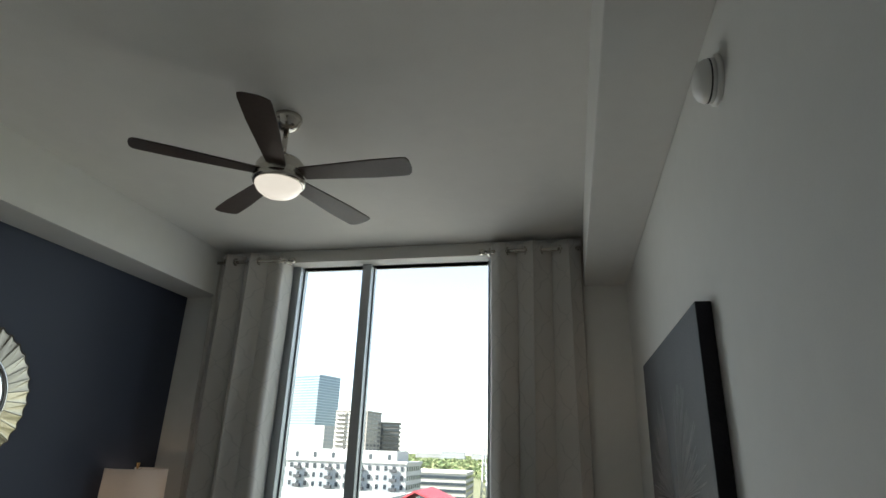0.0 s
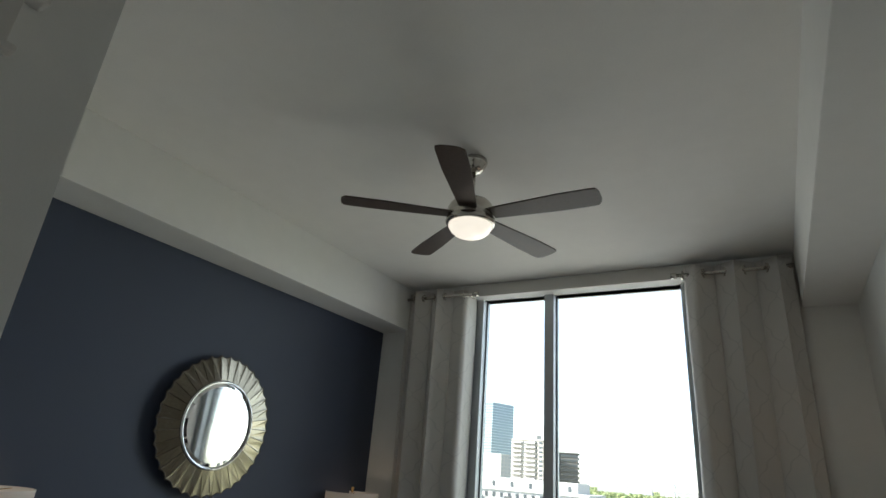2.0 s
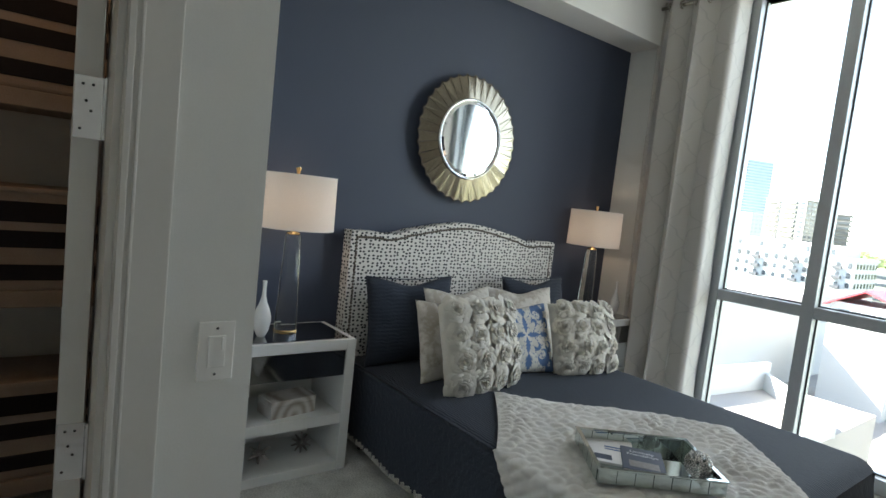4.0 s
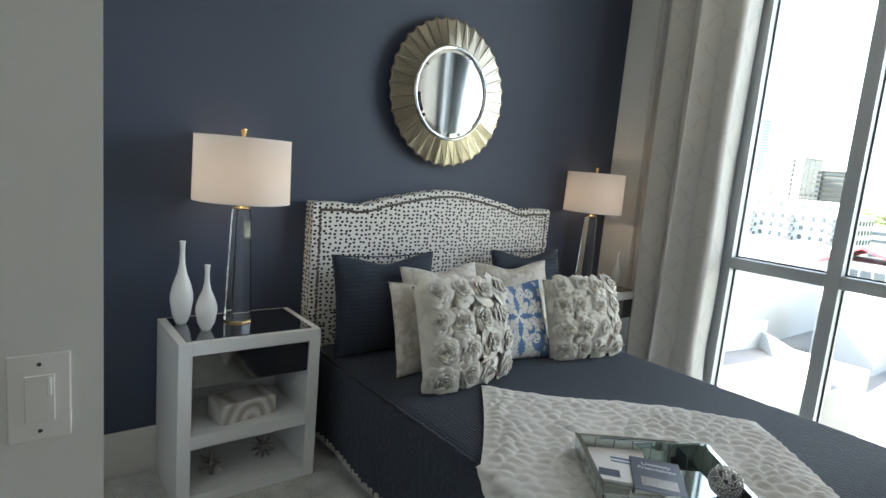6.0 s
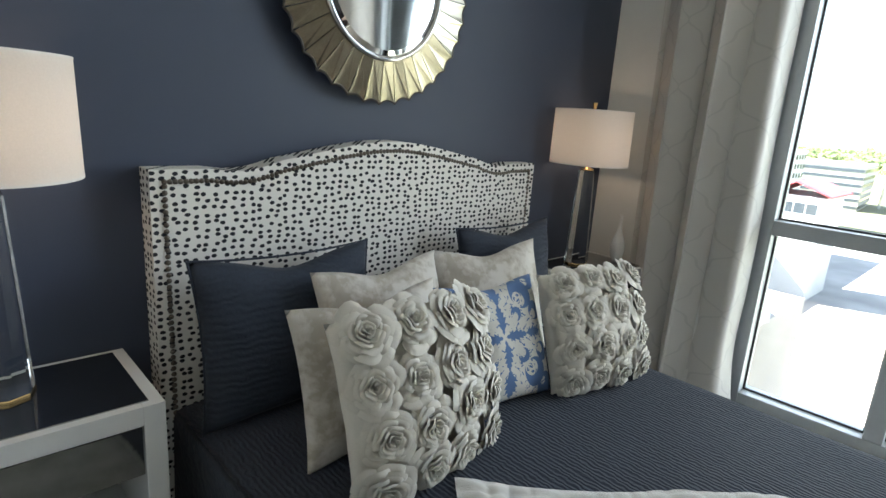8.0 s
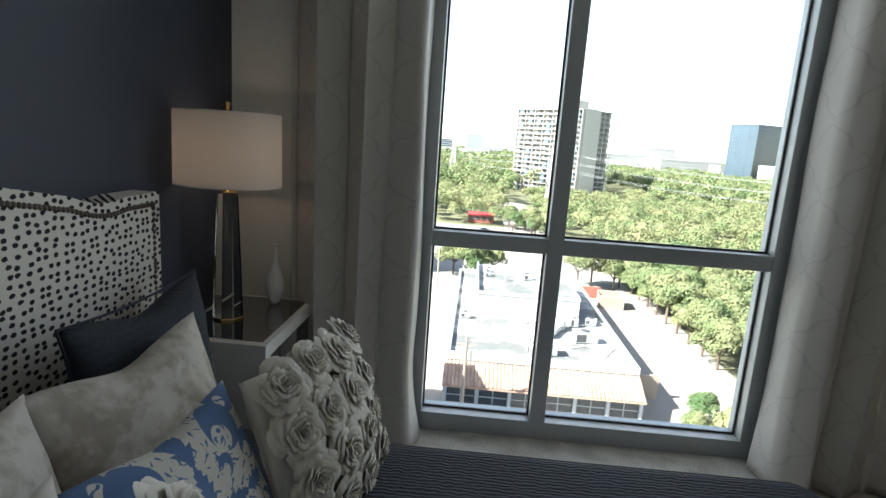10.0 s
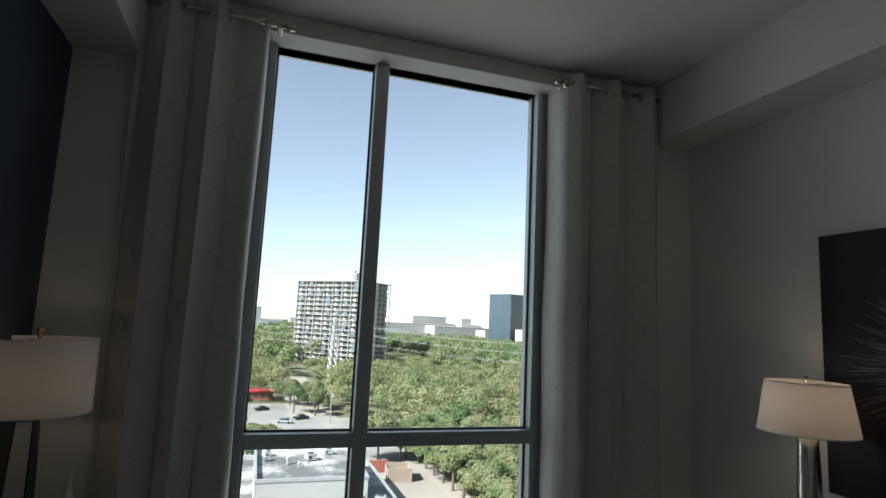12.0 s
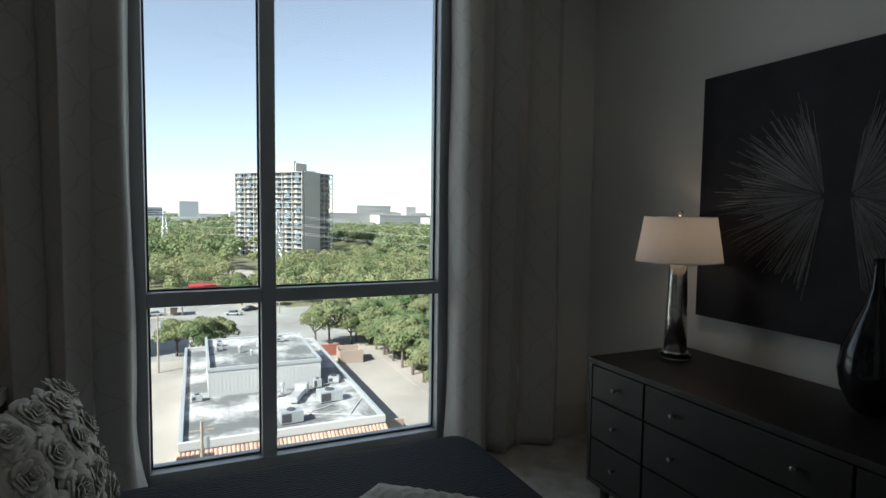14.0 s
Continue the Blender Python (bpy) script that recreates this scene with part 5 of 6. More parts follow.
for k in range(6):
    xa = -4.6 + k * 3.72
    part("column", boxes(((xa - 0.22, 61.6, GZ), (xa + 0.22, 62.1, -25.5)), bevel=0.03), O["greywall"], low)
    part("shop_window", boxes(((xa + 0.24, 61.95, GZ + 0.5), (xa + 3.48, 62.0, -25.5))), O["darkwin"], low)
    part("window_bar", boxes(((xa + 0.24, 61.88, GZ + 1.35), (xa + 3.48, 61.95, GZ + 1.45))), O["greywall"], low)
    part("window_bar", boxes(((xa + 1.8, 61.88, GZ + 0.5), (xa + 1.9, 61.95, -25.5))), O["greywall"], low)
part("column", boxes(((17.5, 61.6, GZ), (17.9, 62.1, -25.5)), bevel=0.03), O["greywall"], low)


def rooftop_unit(x, y, z, w, d, h, turn):
    t = thing("rooftop_air_unit", (x, y, z), "pale metal rooftop air-conditioning unit with fan grille", "air conditioner", "rooftop air units", turn)
    part("housing", boxes(((-w / 2, -d / 2, 0.15), (w / 2, d / 2, h)), bevel=0.04), O["metal"], t)
    part("curb", boxes(((-w / 2 + 0.1, -d / 2 + 0.1, 0), (w / 2 - 0.1, d / 2 - 0.1, 0.15))), O["darkmetal"], t)
    part("louvre", boxes(((-w / 2 + 0.1, -d / 2 - 0.02, 0.3), (-0.1, -d / 2, h - 0.2))), O["darkmetal"], t)
    part("fan_grille", lathe([(d * 0.32, h), (d * 0.32, h + 0.12), (d * 0.28, h + 0.14)], 20), O["darkmetal"], t)


for x, y, z, w, d, h, r in ((7.2, 67.2, RZ, 2.6, 1.6, 1.5, 4), (13.0, 73.0, RZ, 3.0, 1.9, 1.5, 8), (-2.9, 79.0, RZ, 1.3, 0.9, 0.9, 0), (15.3, 80.5, RZ, 1.5, 1.2, 1.0, -20), (12.6, 79.0, RZ, 1.1, 0.8, 1.3, 0), (6.4, 90.0, -19.7, 1.4, 1.4, 1.0, 20), (9.5, 93.5, -19.7, 1.2, 1.0, 0.8, 0), (0.2, 90.5, -19.7, 0.9, 0.9, 0.7, 10), (0.4, 93.5, -19.7, 0.9, 0.9, 0.7, 0)):
    rooftop_unit(x + 1.1, y - 0.4, z, w, d, h, r)
for x, y, z, h, rad in ((6.3, 76.5, RZ, 1.1, 0.4), (7.6, 77.2, RZ, 1.4, 0.35), (5.2, 78.5, RZ, 0.8, 0.3), (10.8, 78.0, RZ, 0.9, 0.35), (3.0, 88.0, -19.7, 0.7, 0.3), (4.5, 86.0, -19.7, 0.5, 0.25)):
    t = thing("roof_vent", (x + 1.1, y - 0.4, z), "short galvanised roof exhaust vent with cap", "roof vent", "roof vents")
    part("pipe", lathe([(rad * 0.6, 0), (rad * 0.6, h)], 14), O["metal"], t)
    part("cap", lathe([(rad, h), (rad, h + 0.25), (rad * 0.4, h + 0.4)], 14), O["metal"], t)
duct = thing("roof_duct", (10.3, 74.6, RZ), "slanted galvanised exhaust duct on the roof", "duct", turn=-25)
part("run", boxes(((-0.6, -2.2, 0.3), (0.6, 1.6, 1.0)), bevel=0.05), O["metal"], duct)
part("hood", boxes(((-0.8, 1.6, 0.2), (0.8, 2.9, 1.5)), bevel=0.06), O["metal"], duct)
for x0, y0, x1, y1 in ((5.0, 67.5, 6.0, 73.5), (9.0, 69.0, 15.5, 66.2), (13.0, 71.0, 10.0, 69.5), (14.0, 66.5, 17.0, 72.0)):
    t = thing("roof_conduit", (1.1, -0.4, 0), "thin pale conduit running across the roof", "conduit", "roof conduits")
    part("pipe", rod(bmesh.new(), (x0, y0, RZ + 0.12), (x1, y1, RZ + 0.12), 0.06, 8), O["white"], t)

# lane walls, bin enclosure
t = thing("bin_enclosure", (24.0, 108.0, GZ), "tan stucco bin enclosure with brown doors", "enclosure", turn=-6)
for lo, hi in (((0, 0, 0), (4.6, 0.25, 2.6)), ((0, 4.5, 0), (4.6, 4.75, 2.6)), ((4.35, 0.25, 0), (4.6, 4.5, 2.6))):
    part("wall", boxes((lo, hi), bevel=0.03), O["tan"], t)
part("gate", boxes(((-0.1, 0.2, 0.1), (0.0, 2.3, 2.4))), O["tan"], t)
part("gate", boxes(((-0.1, 2.4, 0.1), (0.0, 4.5, 2.4))), O["tan"], t)
t = thing("lane_wall", (20.2, 68.0, GZ), "tan garden wall along the lane", "wall")
part("panel", boxes(((0, 0, 0), (0.35, 24.0, 1.7)), bevel=0.03), O["concrete"], t)
part("end_panel", boxes(((0, 0, 0), (2.6, 0.4, 3.2)), bevel=0.03), O["tan"], t)
t = thing("brick_wall", (20.5, 115.0, GZ), "low red brick wall by the trees", "wall")
part("panel", boxes(((0, 0, 0), (5.0, 0.5, 2.4)), bevel=0.03), O["brick"], t)

# neighbouring white roofs
pod = thing("white_roof_building", (0, 0, 0), "broad white flat-roofed neighbour with parapets and terrace", "building")
part("wall", boxes(((-115, 58, GZ), (-45.0, 172, -10.6))), O["white"], pod)
part("roof", boxes(((-114.5, 58.5, -10.65), (-45.5, 171.5, -10.5))), O["white"], pod)
part("parapet", boxes(((-115.2, 57.7, -11), (-44.7, 58.2, -9.8)), bevel=0.05), O["white"], pod)
part("parapet", boxes(((-45.3, 58.2, -11), (-44.7, 172, -9.8)), bevel=0.05), O["white"], pod)
part("terrace", boxes(((-40, 34.0, GZ), (-13.0, 57.7, -12.5))), O["concrete"], pod, "pale concrete terrace deck")
pr = bmesh.new()
box(pr, (-0.2, -0.2, 0), (11.5, 0.2, 1.5), 0.05, pose(-21.0, 55.2, -12.5, 0, 0, -45))
part("terrace_parapet", pr, O["white"], pod)
pr = bmesh.new()
box(pr, (-0.25, -0.25, 0), (0.25, 22.0, 2.4), 0.05, pose(-20.9, 55.2, -12.5, 0, 0, 171.5))
part("terrace_wall", pr, O["white"], pod)
part("terrace_parapet", boxes(((-13.3, 34, -12.5), (-12.9, 47, -11.4)), bevel=0.05), O["white"], pod)

rh = thing("red_roof_building", (-31.6, 120, GZ), "white building with red gabled metal roof", "building")
part("wall", boxes(((-5.0, 0, 0), (5.2, 14, 18.6))), O["white"], rh)
for k in range(4):
    part("window", boxes(((-3.6 + k * 2.0, -0.08, 16.4), (-1.9 + k * 2.0, 0.02, 18.3))), O["darkwin"], rh)
rf = bmesh.new()
for y in (-0.8, 15):
    for x, z in ((-6.2, 18.9), (0.2, 22.4), (6.2, 20.1), (6.2, 19.8), (0.2, 22.0), (-6.2, 18.6)):
        rf.verts.new((x, y, z))
rf.verts.ensure_lookup_table()
vs = rf.verts
for i in range(6):
    j = (i + 1) % 6
    rf.faces.new((vs[i], vs[j], vs[6 + j], vs[6 + i]))
rf.faces.new([vs[i] for i in range(6)])
rf.faces.new([vs[11 - i] for i in range(6)])
bmesh.ops.recalc_face_normals(rf, faces=rf.faces[:])
part("roof", rf, O["red"], rh, "bright red metal roof")
part("gable", boxes(((-5.0, 0.2, 18.6), (5.2, 13.8, 19.6))), O["white"], rh)


def facade(name, label, place, turn, w, d, h, floors, bays, wall, glass, wfrac=0.6, hfrac=0.55, group="", sides=True, band=False):
    """A storeyed block; its front looks towards -y before the turn."""
    t = thing(name, place, label, "building", group, turn)
    part("wall", boxes(((-w / 2, 0, 0), (w / 2, d, h))), wall, t)
    part("roof", boxes(((-w / 2 - 0.4, -0.4, h), (w / 2 + 0.4, d + 0.4, h + 0.9)), bevel=0.1), wall, t)
    fh = h / floors

    def row(length, n, m4):
        bw = length / n
        wm = bmesh.new()
        if band:
            box(wm, (-length / 2 + 0.2, -0.25, -fh * hfrac / 2), (length / 2 - 0.2, 0.05, fh * hfrac / 2))
        else:
            box(wm, (-bw * wfrac / 2, -0.20, -fh * hfrac / 2), (bw * wfrac / 2, 0.05, fh * hfrac / 2))
        me = mesh_of("window", wm, glass)
        for f in range(floors):
            for b in ([0] if band else range(n)):
                o = new("window", me)
                o.parent = t
                x = 0 if band else -length / 2 + (b + 0.5) * bw
                o.matrix_basis = m4 @ pose(x, 0, (f + 0.5) * fh)
    row(w, bays, Matrix.Identity(4))
    if sides:
        row(d, max(2, int(bays * d / w)), pose(w / 2, d / 2, 0, 0, 0, 90))
    return t


# apartment house with recessed grey bays and balconies
apt = facade("apartment_building", "white apartment house with grey bays and small balconies", (-84, 210, GZ), 0, 50, 22, 25.0, 8, 16, O["white"], O["darkwin"], 0.36, 0.5)
part("attic", boxes(((-24, 4, 25.0), (20, 20, 29.4))), O["white"], apt)
for k in range(6):
    part("attic_window", boxes(((-21 + k * 7.5, 3.85, 26.3), (-19.8 + k * 7.5, 4.02, 28.2))), O["darkwin"], apt)
bay_m = mesh_of("grey_bay", boxes(((-4.2, -0.12, 0), (4.2, 0.02, 22.0))), O["greywall"])
bal_m = mesh_of("balcony", boxes(((-1.3, -1.4, 0), (1.3, 0, 0.15)), ((-1.3, -1.4, 0.15), (1.3, -1.34, 1.1)), ((-1.3, -1.34, 0.15), (-1.24, 0, 1.1)), ((1.24, -1.34, 0.15), (1.3, 0, 1.1))), O["darkmetal"])
for k in range(4):
    o = new("grey_bay", bay_m)
    o.parent, o.location = apt, (-18.8 + k * 12.5, 0, 0.5)
    for f in range(8):
        b2 = new("balcony", bal_m)
        b2.parent, b2.location = apt, (-17.2 + k * 12.5, -0.12, 0.3 + f * 3.12)

# solid dark bands stand in for the shade inside the garage's open decks
facade("parking_garage", "long pale concrete parking garage with open decks", (-70, 300, GZ), 4, 34, 40, 19.2, 6, 1, O["offwhite"], O["darkwin"], 0.9, 0.42, band=True)
facade("office_building", "dark grey office block with pale window bands", (-155.6, 480, GZ), 12, 24, 20, 51, 14, 1, O["darkconcrete"], O["darkwin"], 0.9, 0.5, band=True)
rt = facade("apartment_tower", "white apartment tower with stacked balconies", (-175.5, 450, GZ), -10, 30, 24, 58, 17, 6, O["buff"], O["darkwin"], 0.6, 0.5, "distant towers")
sl = mesh_of("balcony", boxes(((-13.8, -1.6, -0.6), (-5, 0, 0.6)), ((-2, -1.6, -0.6), (8, 0, 0.6))), O["white"])
for f in range(17):
    o = new("balcony", sl)
    o.parent, o.location = rt, (0, 0, 1.8 + f * 3.41)
part("lift_house", boxes(((-4, 8, 58), (4, 16, 63))), O["offwhite"], rt)
facade("mid_rise", "white mid-rise block with regular windows", (-247, 520, GZ), -15, 42, 20, 48, 14, 10, O["white"], O["greywall"], 0.5, 0.5)
facade("glass_tower", "tall blue glass tower with rounded floors", (-345, 700, GZ), -20, 58, 40, 118, 34, 1, O["greywall"], O["paleglass"], 0.9, 0.7, "distant towers", band=True)
facade("office_tower", "dark blue glass office tower", (347, 705, GZ), 24, 52, 40, 73, 18, 1, O["blueglass"], O["darkwin"], 0.9, 0.7, "distant towers", band=True)
facade("hotel_block", "white block with small square windows", (317, 605, GZ), 20, 34, 20, 26, 8, 7, O["white"], O["darkwin"], 0.4, 0.4)
for x, y, w, d, h, fl, turn in ((268, 1005, 120, 40, 27, 6, 8), (358, 985, 110, 40, 24, 5, 12), (320, 1060, 74, 40, 42, 8, 10), (386, 1030, 22, 20, 40, 8, 10), (227, 960, 40, 30, 22, 5, 6), (407, 930, 50, 30, 20, 4, 12)):
    facade("campus_building", "pale concrete campus block with window bands", (x, y, GZ), turn, w, d, h, fl, 1, O["offwhite"], O["greywall"], 0.9, 0.4, "campus blocks", sides=False, band=True)
for x, y, w, h, mt in ((-91, 1500, 36, 34, "blueglass"), (-14.5, 1500, 43, 50, "greywall"), (28, 1500, 43, 19, "white"), (40, 1700, 60, 18, "offwhite"), (-90, 1300, 70, 16, "offwhite"), (-20, 1250, 50, 14, "white"), (-470, 1500, 80, 26, "white"), (-380, 1600, 90, 22, "offwhite"), (-300, 1500, 60, 28, "white"), (-230, 1700, 110, 24, "offwhite"), (-560, 1700, 90, 30, "white"), (480, 1500, 90, 30, "offwhite"), (640, 1700, 110, 28, "white"), (150, 1900, 100, 26, "white")):
    facade("distant_block", "distant pale city block on the horizon", (x, y, GZ), 6, w, 30, h, max(3, int(h / 5)), 1, O[mt], O["greywall"], 0.9, 0.35, "distant blocks", sides=False, band=True)

# tall flats with wrap-round balconies, seen corner-on
tw = thing("residential_tower", (60.3, 360, GZ), "tall concrete apartment tower with continuous balconies", "building", turn=42)
LW, RW, TH, NF = 33, 56, 54.6, 17          # along the blank side, along the balcony side, height, storeys
fhh = TH / NF
# dark core colour puts in the shade of the balcony recesses
part("core", boxes(((1.9, 1.9, 0), (LW - 1.9, RW - 1.9, TH))), O["darkconcrete"], tw)
# paler than buff: grazing sunlight on this side is put into the colour
part("blank_wall", boxes(((2.2, -0.5, 0), (LW * 0.54, 2.0, TH + 0.6))), O["offwhite"], tw, "plain concrete stair wall, sunlight put into its paler colour")
part("lift_house", boxes(((4, 8, TH), (15, 24, TH + 6.2))), O["offwhite"], tw)
part("chimney", boxes(((3.2, 9, TH), (5.4, 12, TH + 7.4))), O["offwhite"], tw)
part("plant_unit", boxes(((17, 6, TH + 0.4), (22, 10, TH + 2.0)), bevel=0.1), O["metal"], tw)
part("roof_slab", boxes(((-0.3, -0.3, TH - 0.2), (LW + 0.3, RW + 0.3, TH + 0.35))), O["buff"], tw)
slab_mesh = mesh_of("floor_slab", boxes(((0, 0, -0.13), (LW, RW, 0.13))), O["offwhite"])
rail_a = mesh_of("railing", boxes(((-0.04, 0, 0.85), (0.04, RW, 1.0)), ((-0.02, 0, 0.45), (0.02, RW, 0.55))), O["greywall"])
rail_b = mesh_of("railing", boxes(((LW * 0.55, -0.04, 0.85), (LW, 0.04, 1.0)), ((LW * 0.55, -0.02, 0.45), (LW, 0.02, 0.55))), O["greywall"])
for f in range(NF):
    o = new("floor_slab", slab_mesh)
    o.parent, o.location = tw, (0, 0, f * fhh)
    if f:
        for me in (rail_a, rail_b):
            o = new("railing", me)
            o.parent, o.location = tw, (0, 0, f * fhh)
fin_a = mesh_of("balcony_fin", boxes(((0.05, -0.16, 0), (1.9, 0.16, TH))), O["offwhite"])
for k in range(8):
    o = new("balcony_fin", fin_a)
    o.parent, o.location = tw, (0, 0.4 + k * (RW - 0.8) / 7, 0)
fin_b = mesh_of("balcony_post", boxes(((-0.16, 0.0, 0), (0.16, 0.35, TH))), O["offwhite"])
for k in range(4):
    o = new("balcony_post", fin_b)
    o.parent, o.location = tw, (LW * 0.56 + k * LW * 0.143, 0, 0)
glass_a = mesh_of("window", boxes(((1.75, -3.0, 0.25), (1.88, 1.2, 2.7))), O["darkwin"])
panel_a = mesh_of("wall_panel", boxes(((1.72, 1.4, 0.2), (1.88, 3.4, 2.9))), O["offwhite"])
screen_a = mesh_of("balcony_screen", boxes(((0.2, -1.6, 0.2), (0.3, 1.6, 2.8))), O["paleglass"])
glass_b = mesh_of("window", boxes(((-1.6, 1.75, 0.25), (1.6, 1.88, 2.7))), O["darkwin"])
rg = random.Random(21)
for f in range(NF):
    for k in range(7):
        for me, odds, x in ((glass_a, 0.85, 0), (panel_a, 0.9, 0), (screen_a, 0.30, 0)):
            if rg.random() < odds:
                o = new("window" if me is glass_a else "wall_panel" if me is panel_a else "balcony_screen", me)
                o.parent, o.location = tw, (x, 4.3 + k * (RW - 0.8) / 7 + rg.uniform(-0.6, 0.6), f * fhh)
    for k in range(3):
        if rg.random() < 0.8:
            o = new("window", glass_b)
            o.parent, o.location = tw, (LW * 0.63 + k * LW * 0.143, 0, f * fhh)


def pylon(x, y, h, wide):
    t = thing("lattice_pylon", (x, y, GZ), "grey steel lattice power pylon", "pylon", "power pylons", 20)
    leg = bmesh.new()
    lv = 9
    for sx in (-1, 1):
        for sy in (-1, 1):
            rod(leg, (sx * wide, sy * wide, 0), (sx * wide * 0.28, sy * wide * 0.28, h), 0.16, 5)
    part("mast", leg, O["metal"], t)
    br = bmesh.new()
    for k in range(lv):
        z0, z1 = h * k / lv, h * (k + 1) / lv
        w0, w1 = wide * (1 - 0.72 * k / lv), wide * (1 - 0.72 * (k + 1) / lv)
        for a, b in (((-1, -1), (1, -1)), ((1, -1), (1, 1)), ((1, 1), (-1, 1)), ((-1, 1), (-1, -1))):
            rod(br, (a[0] * w0, a[1] * w0, z0), (b[0] * w1, b[1] * w1, z1), 0.09, 4)
            rod(br, (b[0] * w0, b[1] * w0, z0), (a[0] * w1, a[1] * w1, z1), 0.09, 4)
    part("bracing", br, O["metal"], t)
    ar = bmesh.new()
    for z in (h * 0.72, h * 0.84, h * 0.95):
        rod(ar, (-wide * 1.7, 0, z), (wide * 1.7, 0, z), 0.12, 5)
    part("cross_arm", ar, O["metal"], t)


pylon(30.2, 246, 30.5, 1.7)
pylon(-20.5, 420, 29.5, 2.2)
pylon(-48.0, 330, 33.0, 1.9)


def wire(a, b, sag, r):
    bm = bmesh.new()
    a, b = Vector(a), Vector(b)
    pts = [a.lerp(b, k / 24) - Vector((0, 0, sag * 4 * (k / 24) * (1 - k / 24))) for k in range(25)]
    for p, q in zip(pts, pts[1:]):
        rod(bm, p, q, r, 4)
    t = thing("power_line", (0, 0, 0), "thin overhead power line strung between pylons", "power line", "overhead lines")
    part("cable", bm, O["metal"], t)


for dz, dx in ((22.0, -2.6), (22.0, 2.6), (25.6, -2.4), (25.6, 2.4), (29.0, -2.2), (29.0, 2.2)):
    wire((30.2 + dx, 246, GZ + dz), (150 + dx, 170 + dx, GZ + dz - 3), 4.0, 0.045)
    wire((30.2 + dx, 246, GZ + dz), (-20.5 + dx, 420, GZ + dz), 5.0, 0.05)


def utility_pole(x, y, h):
    t = thing("utility_pole", (x, y, GZ), "weathered wooden utility pole with cross-arm", "utility pole", "utility poles")
    part("post", lathe([(0.20, 0), (0.13, h)], 10), O["wood"], t)
    part("cross_arm", boxes(((-1.1, -0.06, h - 1.0), (1.1, 0.06, h - 0.85))), O["wood"], t)
    part("transformer", lathe([(0.28, h - 2.6), (0.28, h - 1.5)], 12, True, Matrix.Translation((0.45, 0, 0))), O["metal"], t)


utility_pole(-1.4, 57.5, 10.0)
utility_pole(-8.2, 114.0, 11.0)
utility_pole(29.0, 60.0, 12.5)
utility_pole(20.5, 168.0, 10.0)


def car(x, y, turn, paint, label):
    t = thing("car", (x, y, GZ + 0.03), label, "car", "parked cars", turn)
    b = bmesh.new()
    box(b, (-2.25, -0.88, 0.28), (2.25, 0.88, 0.85), 0.12)
    part("body", b, paint, t)
    cb = bmesh.new()
    vs8 = box(cb, (-1.25, -0.78, 0.85), (1.15, 0.78, 1.42))
    for v in vs8:
        if v.co.z > 1.2:
            v.co.x *= 0.72
            v.co.y *= 0.86
    part("cabin", cb, O["darkwin"], t)
    part("roof_panel", boxes(((-0.85, -0.62, 1.42), (0.78, 0.62, 1.46)), bevel=0.01), paint, t)
    for wx in (-1.4, 1.4):
        for wy in (-0.86, 0.86):
            wb = lathe([(0.33, -0.10), (0.33, 0.10)], 18, True, pose(wx, wy, 0.33, 90, 0, 0))
            part("wheel", wb, O["tyre"], t)


car(-12.3, 176, 8, O["carsilver"], "silver saloon car parked in the lot")
car(8.0, 170, -20, O["carsilver"], "grey saloon car parked in the lot")
car(2.0, 192, 25, O["carblack"], "black car parked near the trees")
car(-20.0, 190, 0, O["carblack"], "black car parked at the far kerb")
car(13.0, 176, 30, O["carblack"], "black car parked near the lane")
gz = thing("gazebo", (-7.6, 176, GZ), "small hipped-roof shelter in the lot", "shelter")
for x in (-2.2, 2.2):
    for y in (-2.2, 2.2):
        part("post", boxes(((x - 0.12, y - 0.12, 0), (x + 0.12, y + 0.12, 2.6))), O["tan"], gz)
part("roof", lathe([(4.0, 2.6), (0.3, 4.0)], 4, True, pose(0, 0, 0, 0, 0, 45)), O["greywall"], gz)
part("hut", boxes(((-0.9, -0.9, 0), (0.9, 0.9, 2.0))), O["tan"], gz)
rk = thing("red_diner", (0.8, 214, GZ), "low bright red roadside diner building", "building")
part("wall", boxes(((-4.6, 0, 0), (5.2, 7, 2.9)), bevel=0.05), O["brick"], rk)
part("roof", boxes(((-4.9, -0.6, 2.9), (5.5, 7.3, 3.5)), bevel=0.05), O["red"], rk)
for k in range(4):
    part("window", boxes(((-4.0 + k * 2.3, -0.06, 1.0), (-2.4 + k * 2.3, 0.02, 2.4))), O["darkwin"], rk)

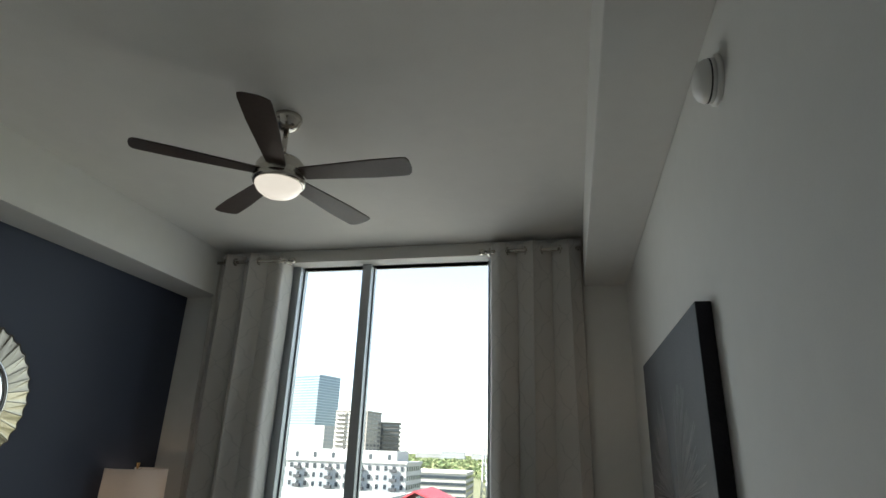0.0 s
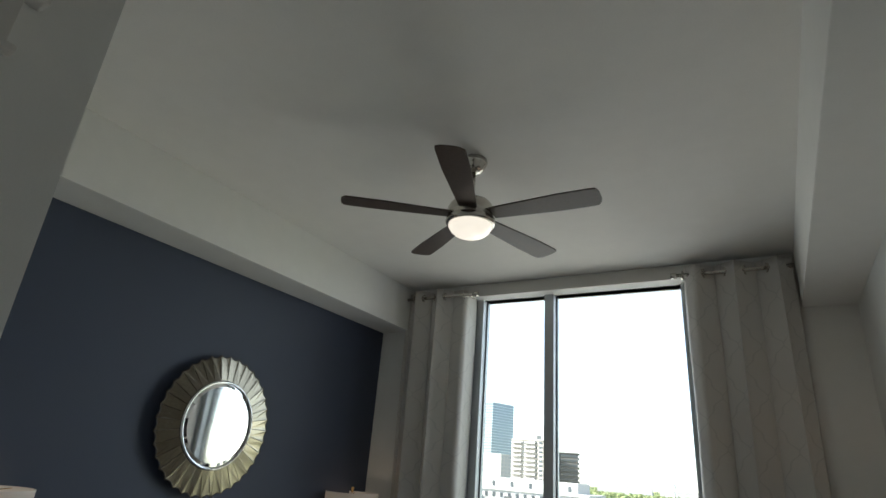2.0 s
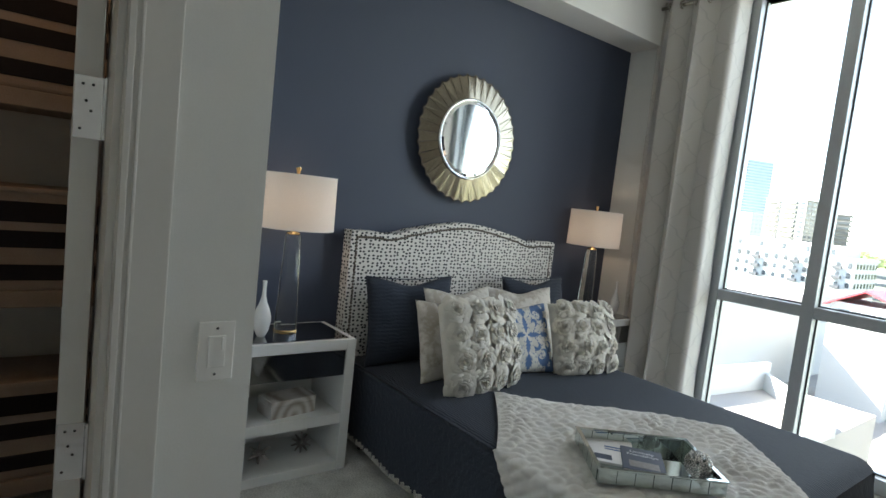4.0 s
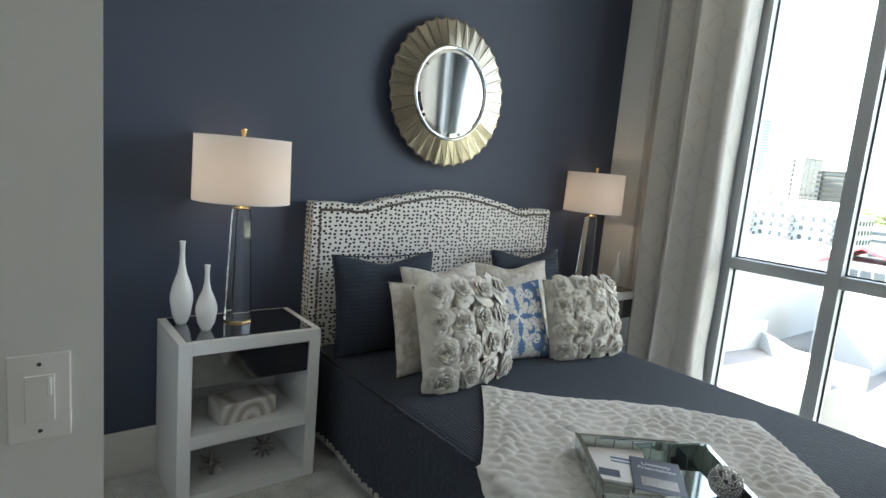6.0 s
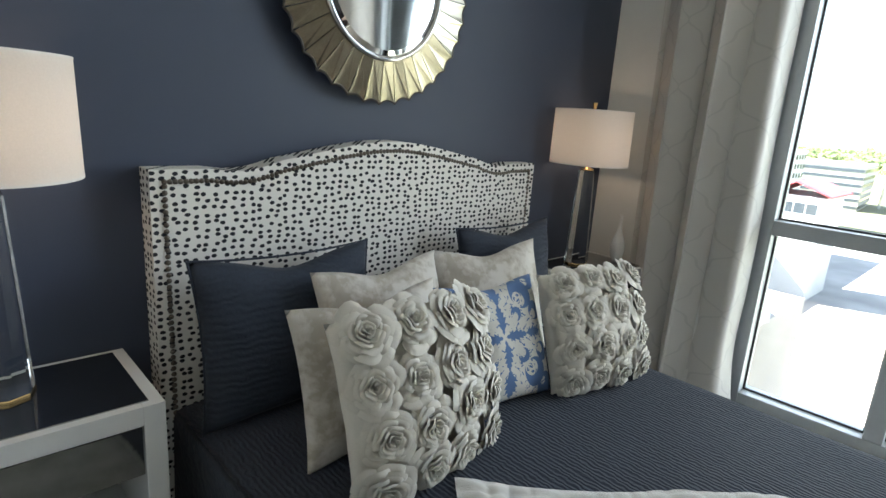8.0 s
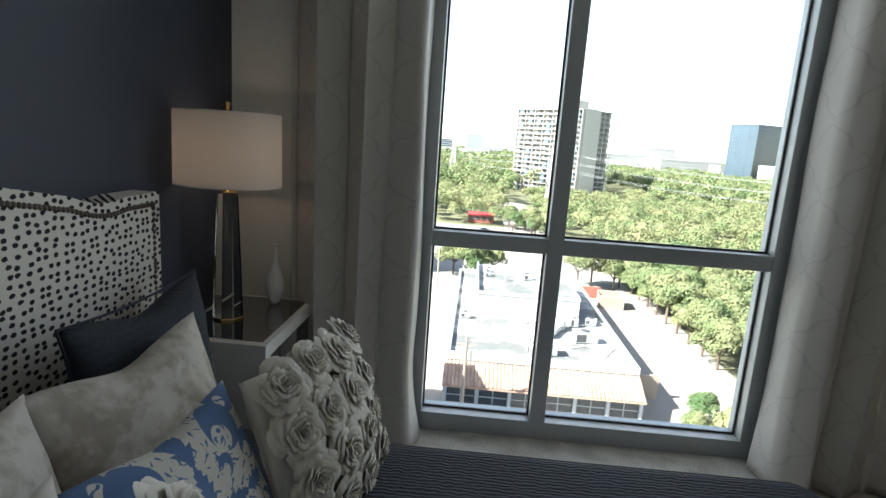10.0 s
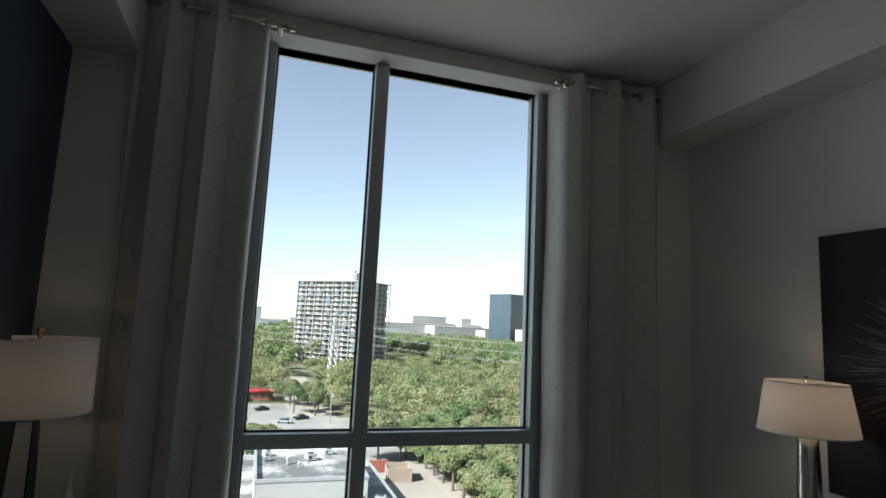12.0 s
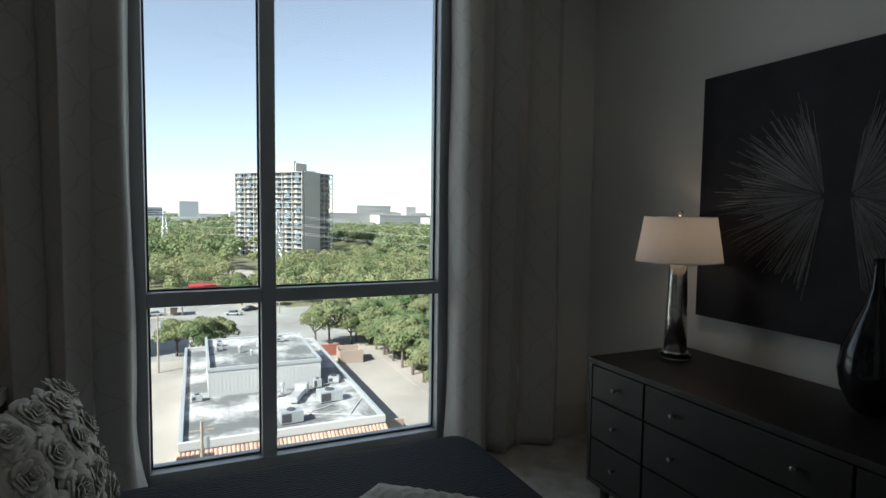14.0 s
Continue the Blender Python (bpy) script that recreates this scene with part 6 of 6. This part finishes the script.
# ---- trees ----


def leaf_cloud(rng, n, lumps, size):
    """Corners and faces of n leaf sprays set over the given lumps (x, y, z, radius)."""
    lumps = np.array(lumps)
    wgt = lumps[:, 3] ** 2
    pick = rng.choice(len(lumps), n, p=wgt / wgt.sum())
    d = rng.normal(size=(n, 3))
    d /= np.linalg.norm(d, axis=1)[:, None]
    d[:, 2] = np.where(d[:, 2] < -0.35, -d[:, 2], d[:, 2])
    c = lumps[pick, :3] + d * (lumps[pick, 3] * rng.uniform(0.78, 1.06, n))[:, None] * np.array([1, 1, 0.82])
    nrm = d + rng.normal(scale=0.34, size=(n, 3))
    nrm /= np.linalg.norm(nrm, axis=1)[:, None]
    ref = rng.normal(size=(n, 3))
    a = np.cross(nrm, ref)
    a /= np.linalg.norm(a, axis=1)[:, None]
    b = np.cross(nrm, a)
    s = (size * rng.uniform(0.6, 1.3, n))[:, None]
    verts = np.stack([c - a * s, c - b * s * 0.7, c + a * s, c + b * s * 0.7], 1).reshape(-1, 3)
    return verts


def cloud_mesh(name, verts, material):
    me = bpy.data.meshes.new(name)
    f = np.arange(len(verts)).reshape(-1, 4)
    me.from_pydata(verts.tolist(), [], f.tolist())
    me.materials.append(material)
    return me


def tree_kind(seed, h, r, leaves):
    rng = np.random.default_rng(seed)
    q = random.Random(seed)
    t = thing("tree", (0, 0, -400 - seed * 30), "leafy green broad-crowned tree", "tree", "trees below the window")
    tb = bmesh.new()
    rod(tb, (0, 0, 0), (0.1, 0, h * 0.45), 0.26, 9, 0.16)
    for k in range(6):
        a = k * 1.05 + q.uniform(-0.3, 0.3)
        rod(tb, (0.08, 0, h * q.uniform(0.28, 0.44)), (r * 0.6 * math.cos(a), r * 0.6 * math.sin(a), h * q.uniform(0.6, 0.8)), 0.11, 6, 0.04)
    part("trunk", tb, O["bark"], t)
    lumps = []
    for k in range(22):
        a, e = q.uniform(0, 6.28), q.uniform(0.1, 0.85)
        lumps.append((e * r * math.cos(a) * 0.85, e * r * math.sin(a) * 0.85, h * (0.86 - 0.52 * e * e * q.uniform(0.5, 1.0)) + q.uniform(-0.8, 0.4), r * q.uniform(0.28, 0.46)))
    c = new("crown", cloud_mesh("crown", leaf_cloud(rng, leaves, lumps, 0.19), O["leaf"]))
    c.parent = t
    return t


kinds = [tree_kind(1, 8.0, 4.0, 7600), tree_kind(2, 9.0, 4.6, 8800), tree_kind(3, 6.5, 3.6, 6400)]
qt = random.Random(31)
spots_near = [(-2.5, 119, 1), (-0.5, 124, 0), (3.5, 127, 2), (-5.5, 126, 2), (27.5, 57.5, 2), (23.5, 58.0, 2), (31.0, 57.0, 2), (26.0, 62.5, 2)]
for k in range(9):
    spots_near.append((35.0 - 0.12 * k * 1.2, 80 + k * 5.2, k % 3))
for k in range(10):
    spots_near.append((41.5 + qt.uniform(-1, 1), 78 + k * 6.4, (k + 1) % 3))
for k in range(9):
    spots_near.append((48.5 + qt.uniform(-1.5, 1.5), 84 + k * 7.2, k % 2))
for k in range(9):
    spots_near.append((22.5 + k * 3.4 + qt.uniform(-1, 1), 124 + qt.uniform(-2, 5), k % 3))
for k in range(7):
    spots_near.append((10.5 + qt.uniform(-2, 12), 182 + 5 * k, k % 3))
placed = 0
for x, y, kind in spots_near:
    s = qt.uniform(0.9, 1.15) * (0.55 if y < 65 else 1.0)
    m = pose(x, y, GZ, 0, 0, qt.uniform(0, 360))
    if placed < 3 and kind == placed:
        kinds[kind].matrix_basis = m
        placed += 1
        continue
    c = copy_thing(kinds[kind], m)
    c.scale = (s, s, s)
for i in range(placed, 3):
    kinds[i].matrix_basis = pose(52 + 4 * i, 118 + 3 * i, GZ)


def woods(name, label, y0, y1, step, r, leaves, size, keep, low=1.0):
    rng = np.random.default_rng(int(y0))
    q = random.Random(int(y0))
    out = []
    y = y0
    while y < y1:
        x = -0.42 * y - 20
        while x < 0.78 * y + 30:
            px, py = x + q.uniform(-0.45, 0.45) * step, y + q.uniform(-0.45, 0.45) * step
            if keep(px, py):
                rad = r * q.uniform(0.75, 1.25)
                h = rad * q.uniform(1.7, 2.3)
                lumps = [(px + q.uniform(-0.5, 0.5) * rad, py + q.uniform(-0.5, 0.5) * rad, GZ + h * low * q.uniform(0.55, 0.85), rad * q.uniform(0.5, 0.75)) for _ in range(4)]
                out.append(leaf_cloud(rng, leaves, lumps, size))
            x += step
        y += step
    ob = new(name, cloud_mesh(name, np.concatenate(out), O["leaf"]))
    return tagged(ob, label, "trees", "", "stuff")


def free_near(x, y):
    if x < 56 and y < 128:
        return False
    if -62 < x < 13 and y < 207:
        return False
    if x < 36 and y < 180:
        return False
    if 9 < x < 25 and y < 300:
        return False
    if x < -12 and x < -0.11 * y:
        return False
    return True


def free_mid(x, y):
    if (x - 71) ** 2 + (y - 392) ** 2 < 40 ** 2:
        return False
    if 14 < x < 96 and 296 < y < 372:
        return False
    if x < -0.09 * y and y < 480:
        return False
    if 290 < x < 375 and 590 < y < 760:
        return False
    return x > -0.15 * y


woods("woodland", "dense green woodland canopy around the tower", 76, 300, 7.5, 4.4, 560, 0.34, free_near)
woods("woodland", "green woodland reaching towards the skyline", 300, 720, 11.0, 6.2, 240, 0.75, free_mid)
woods("woodland", "distant hazy woodland to the horizon", 720, 2600, 34, 15, 46, 4.2, lambda x, y: not (y < 1120 and 150 < x < 460 and y > 900), 0.12)
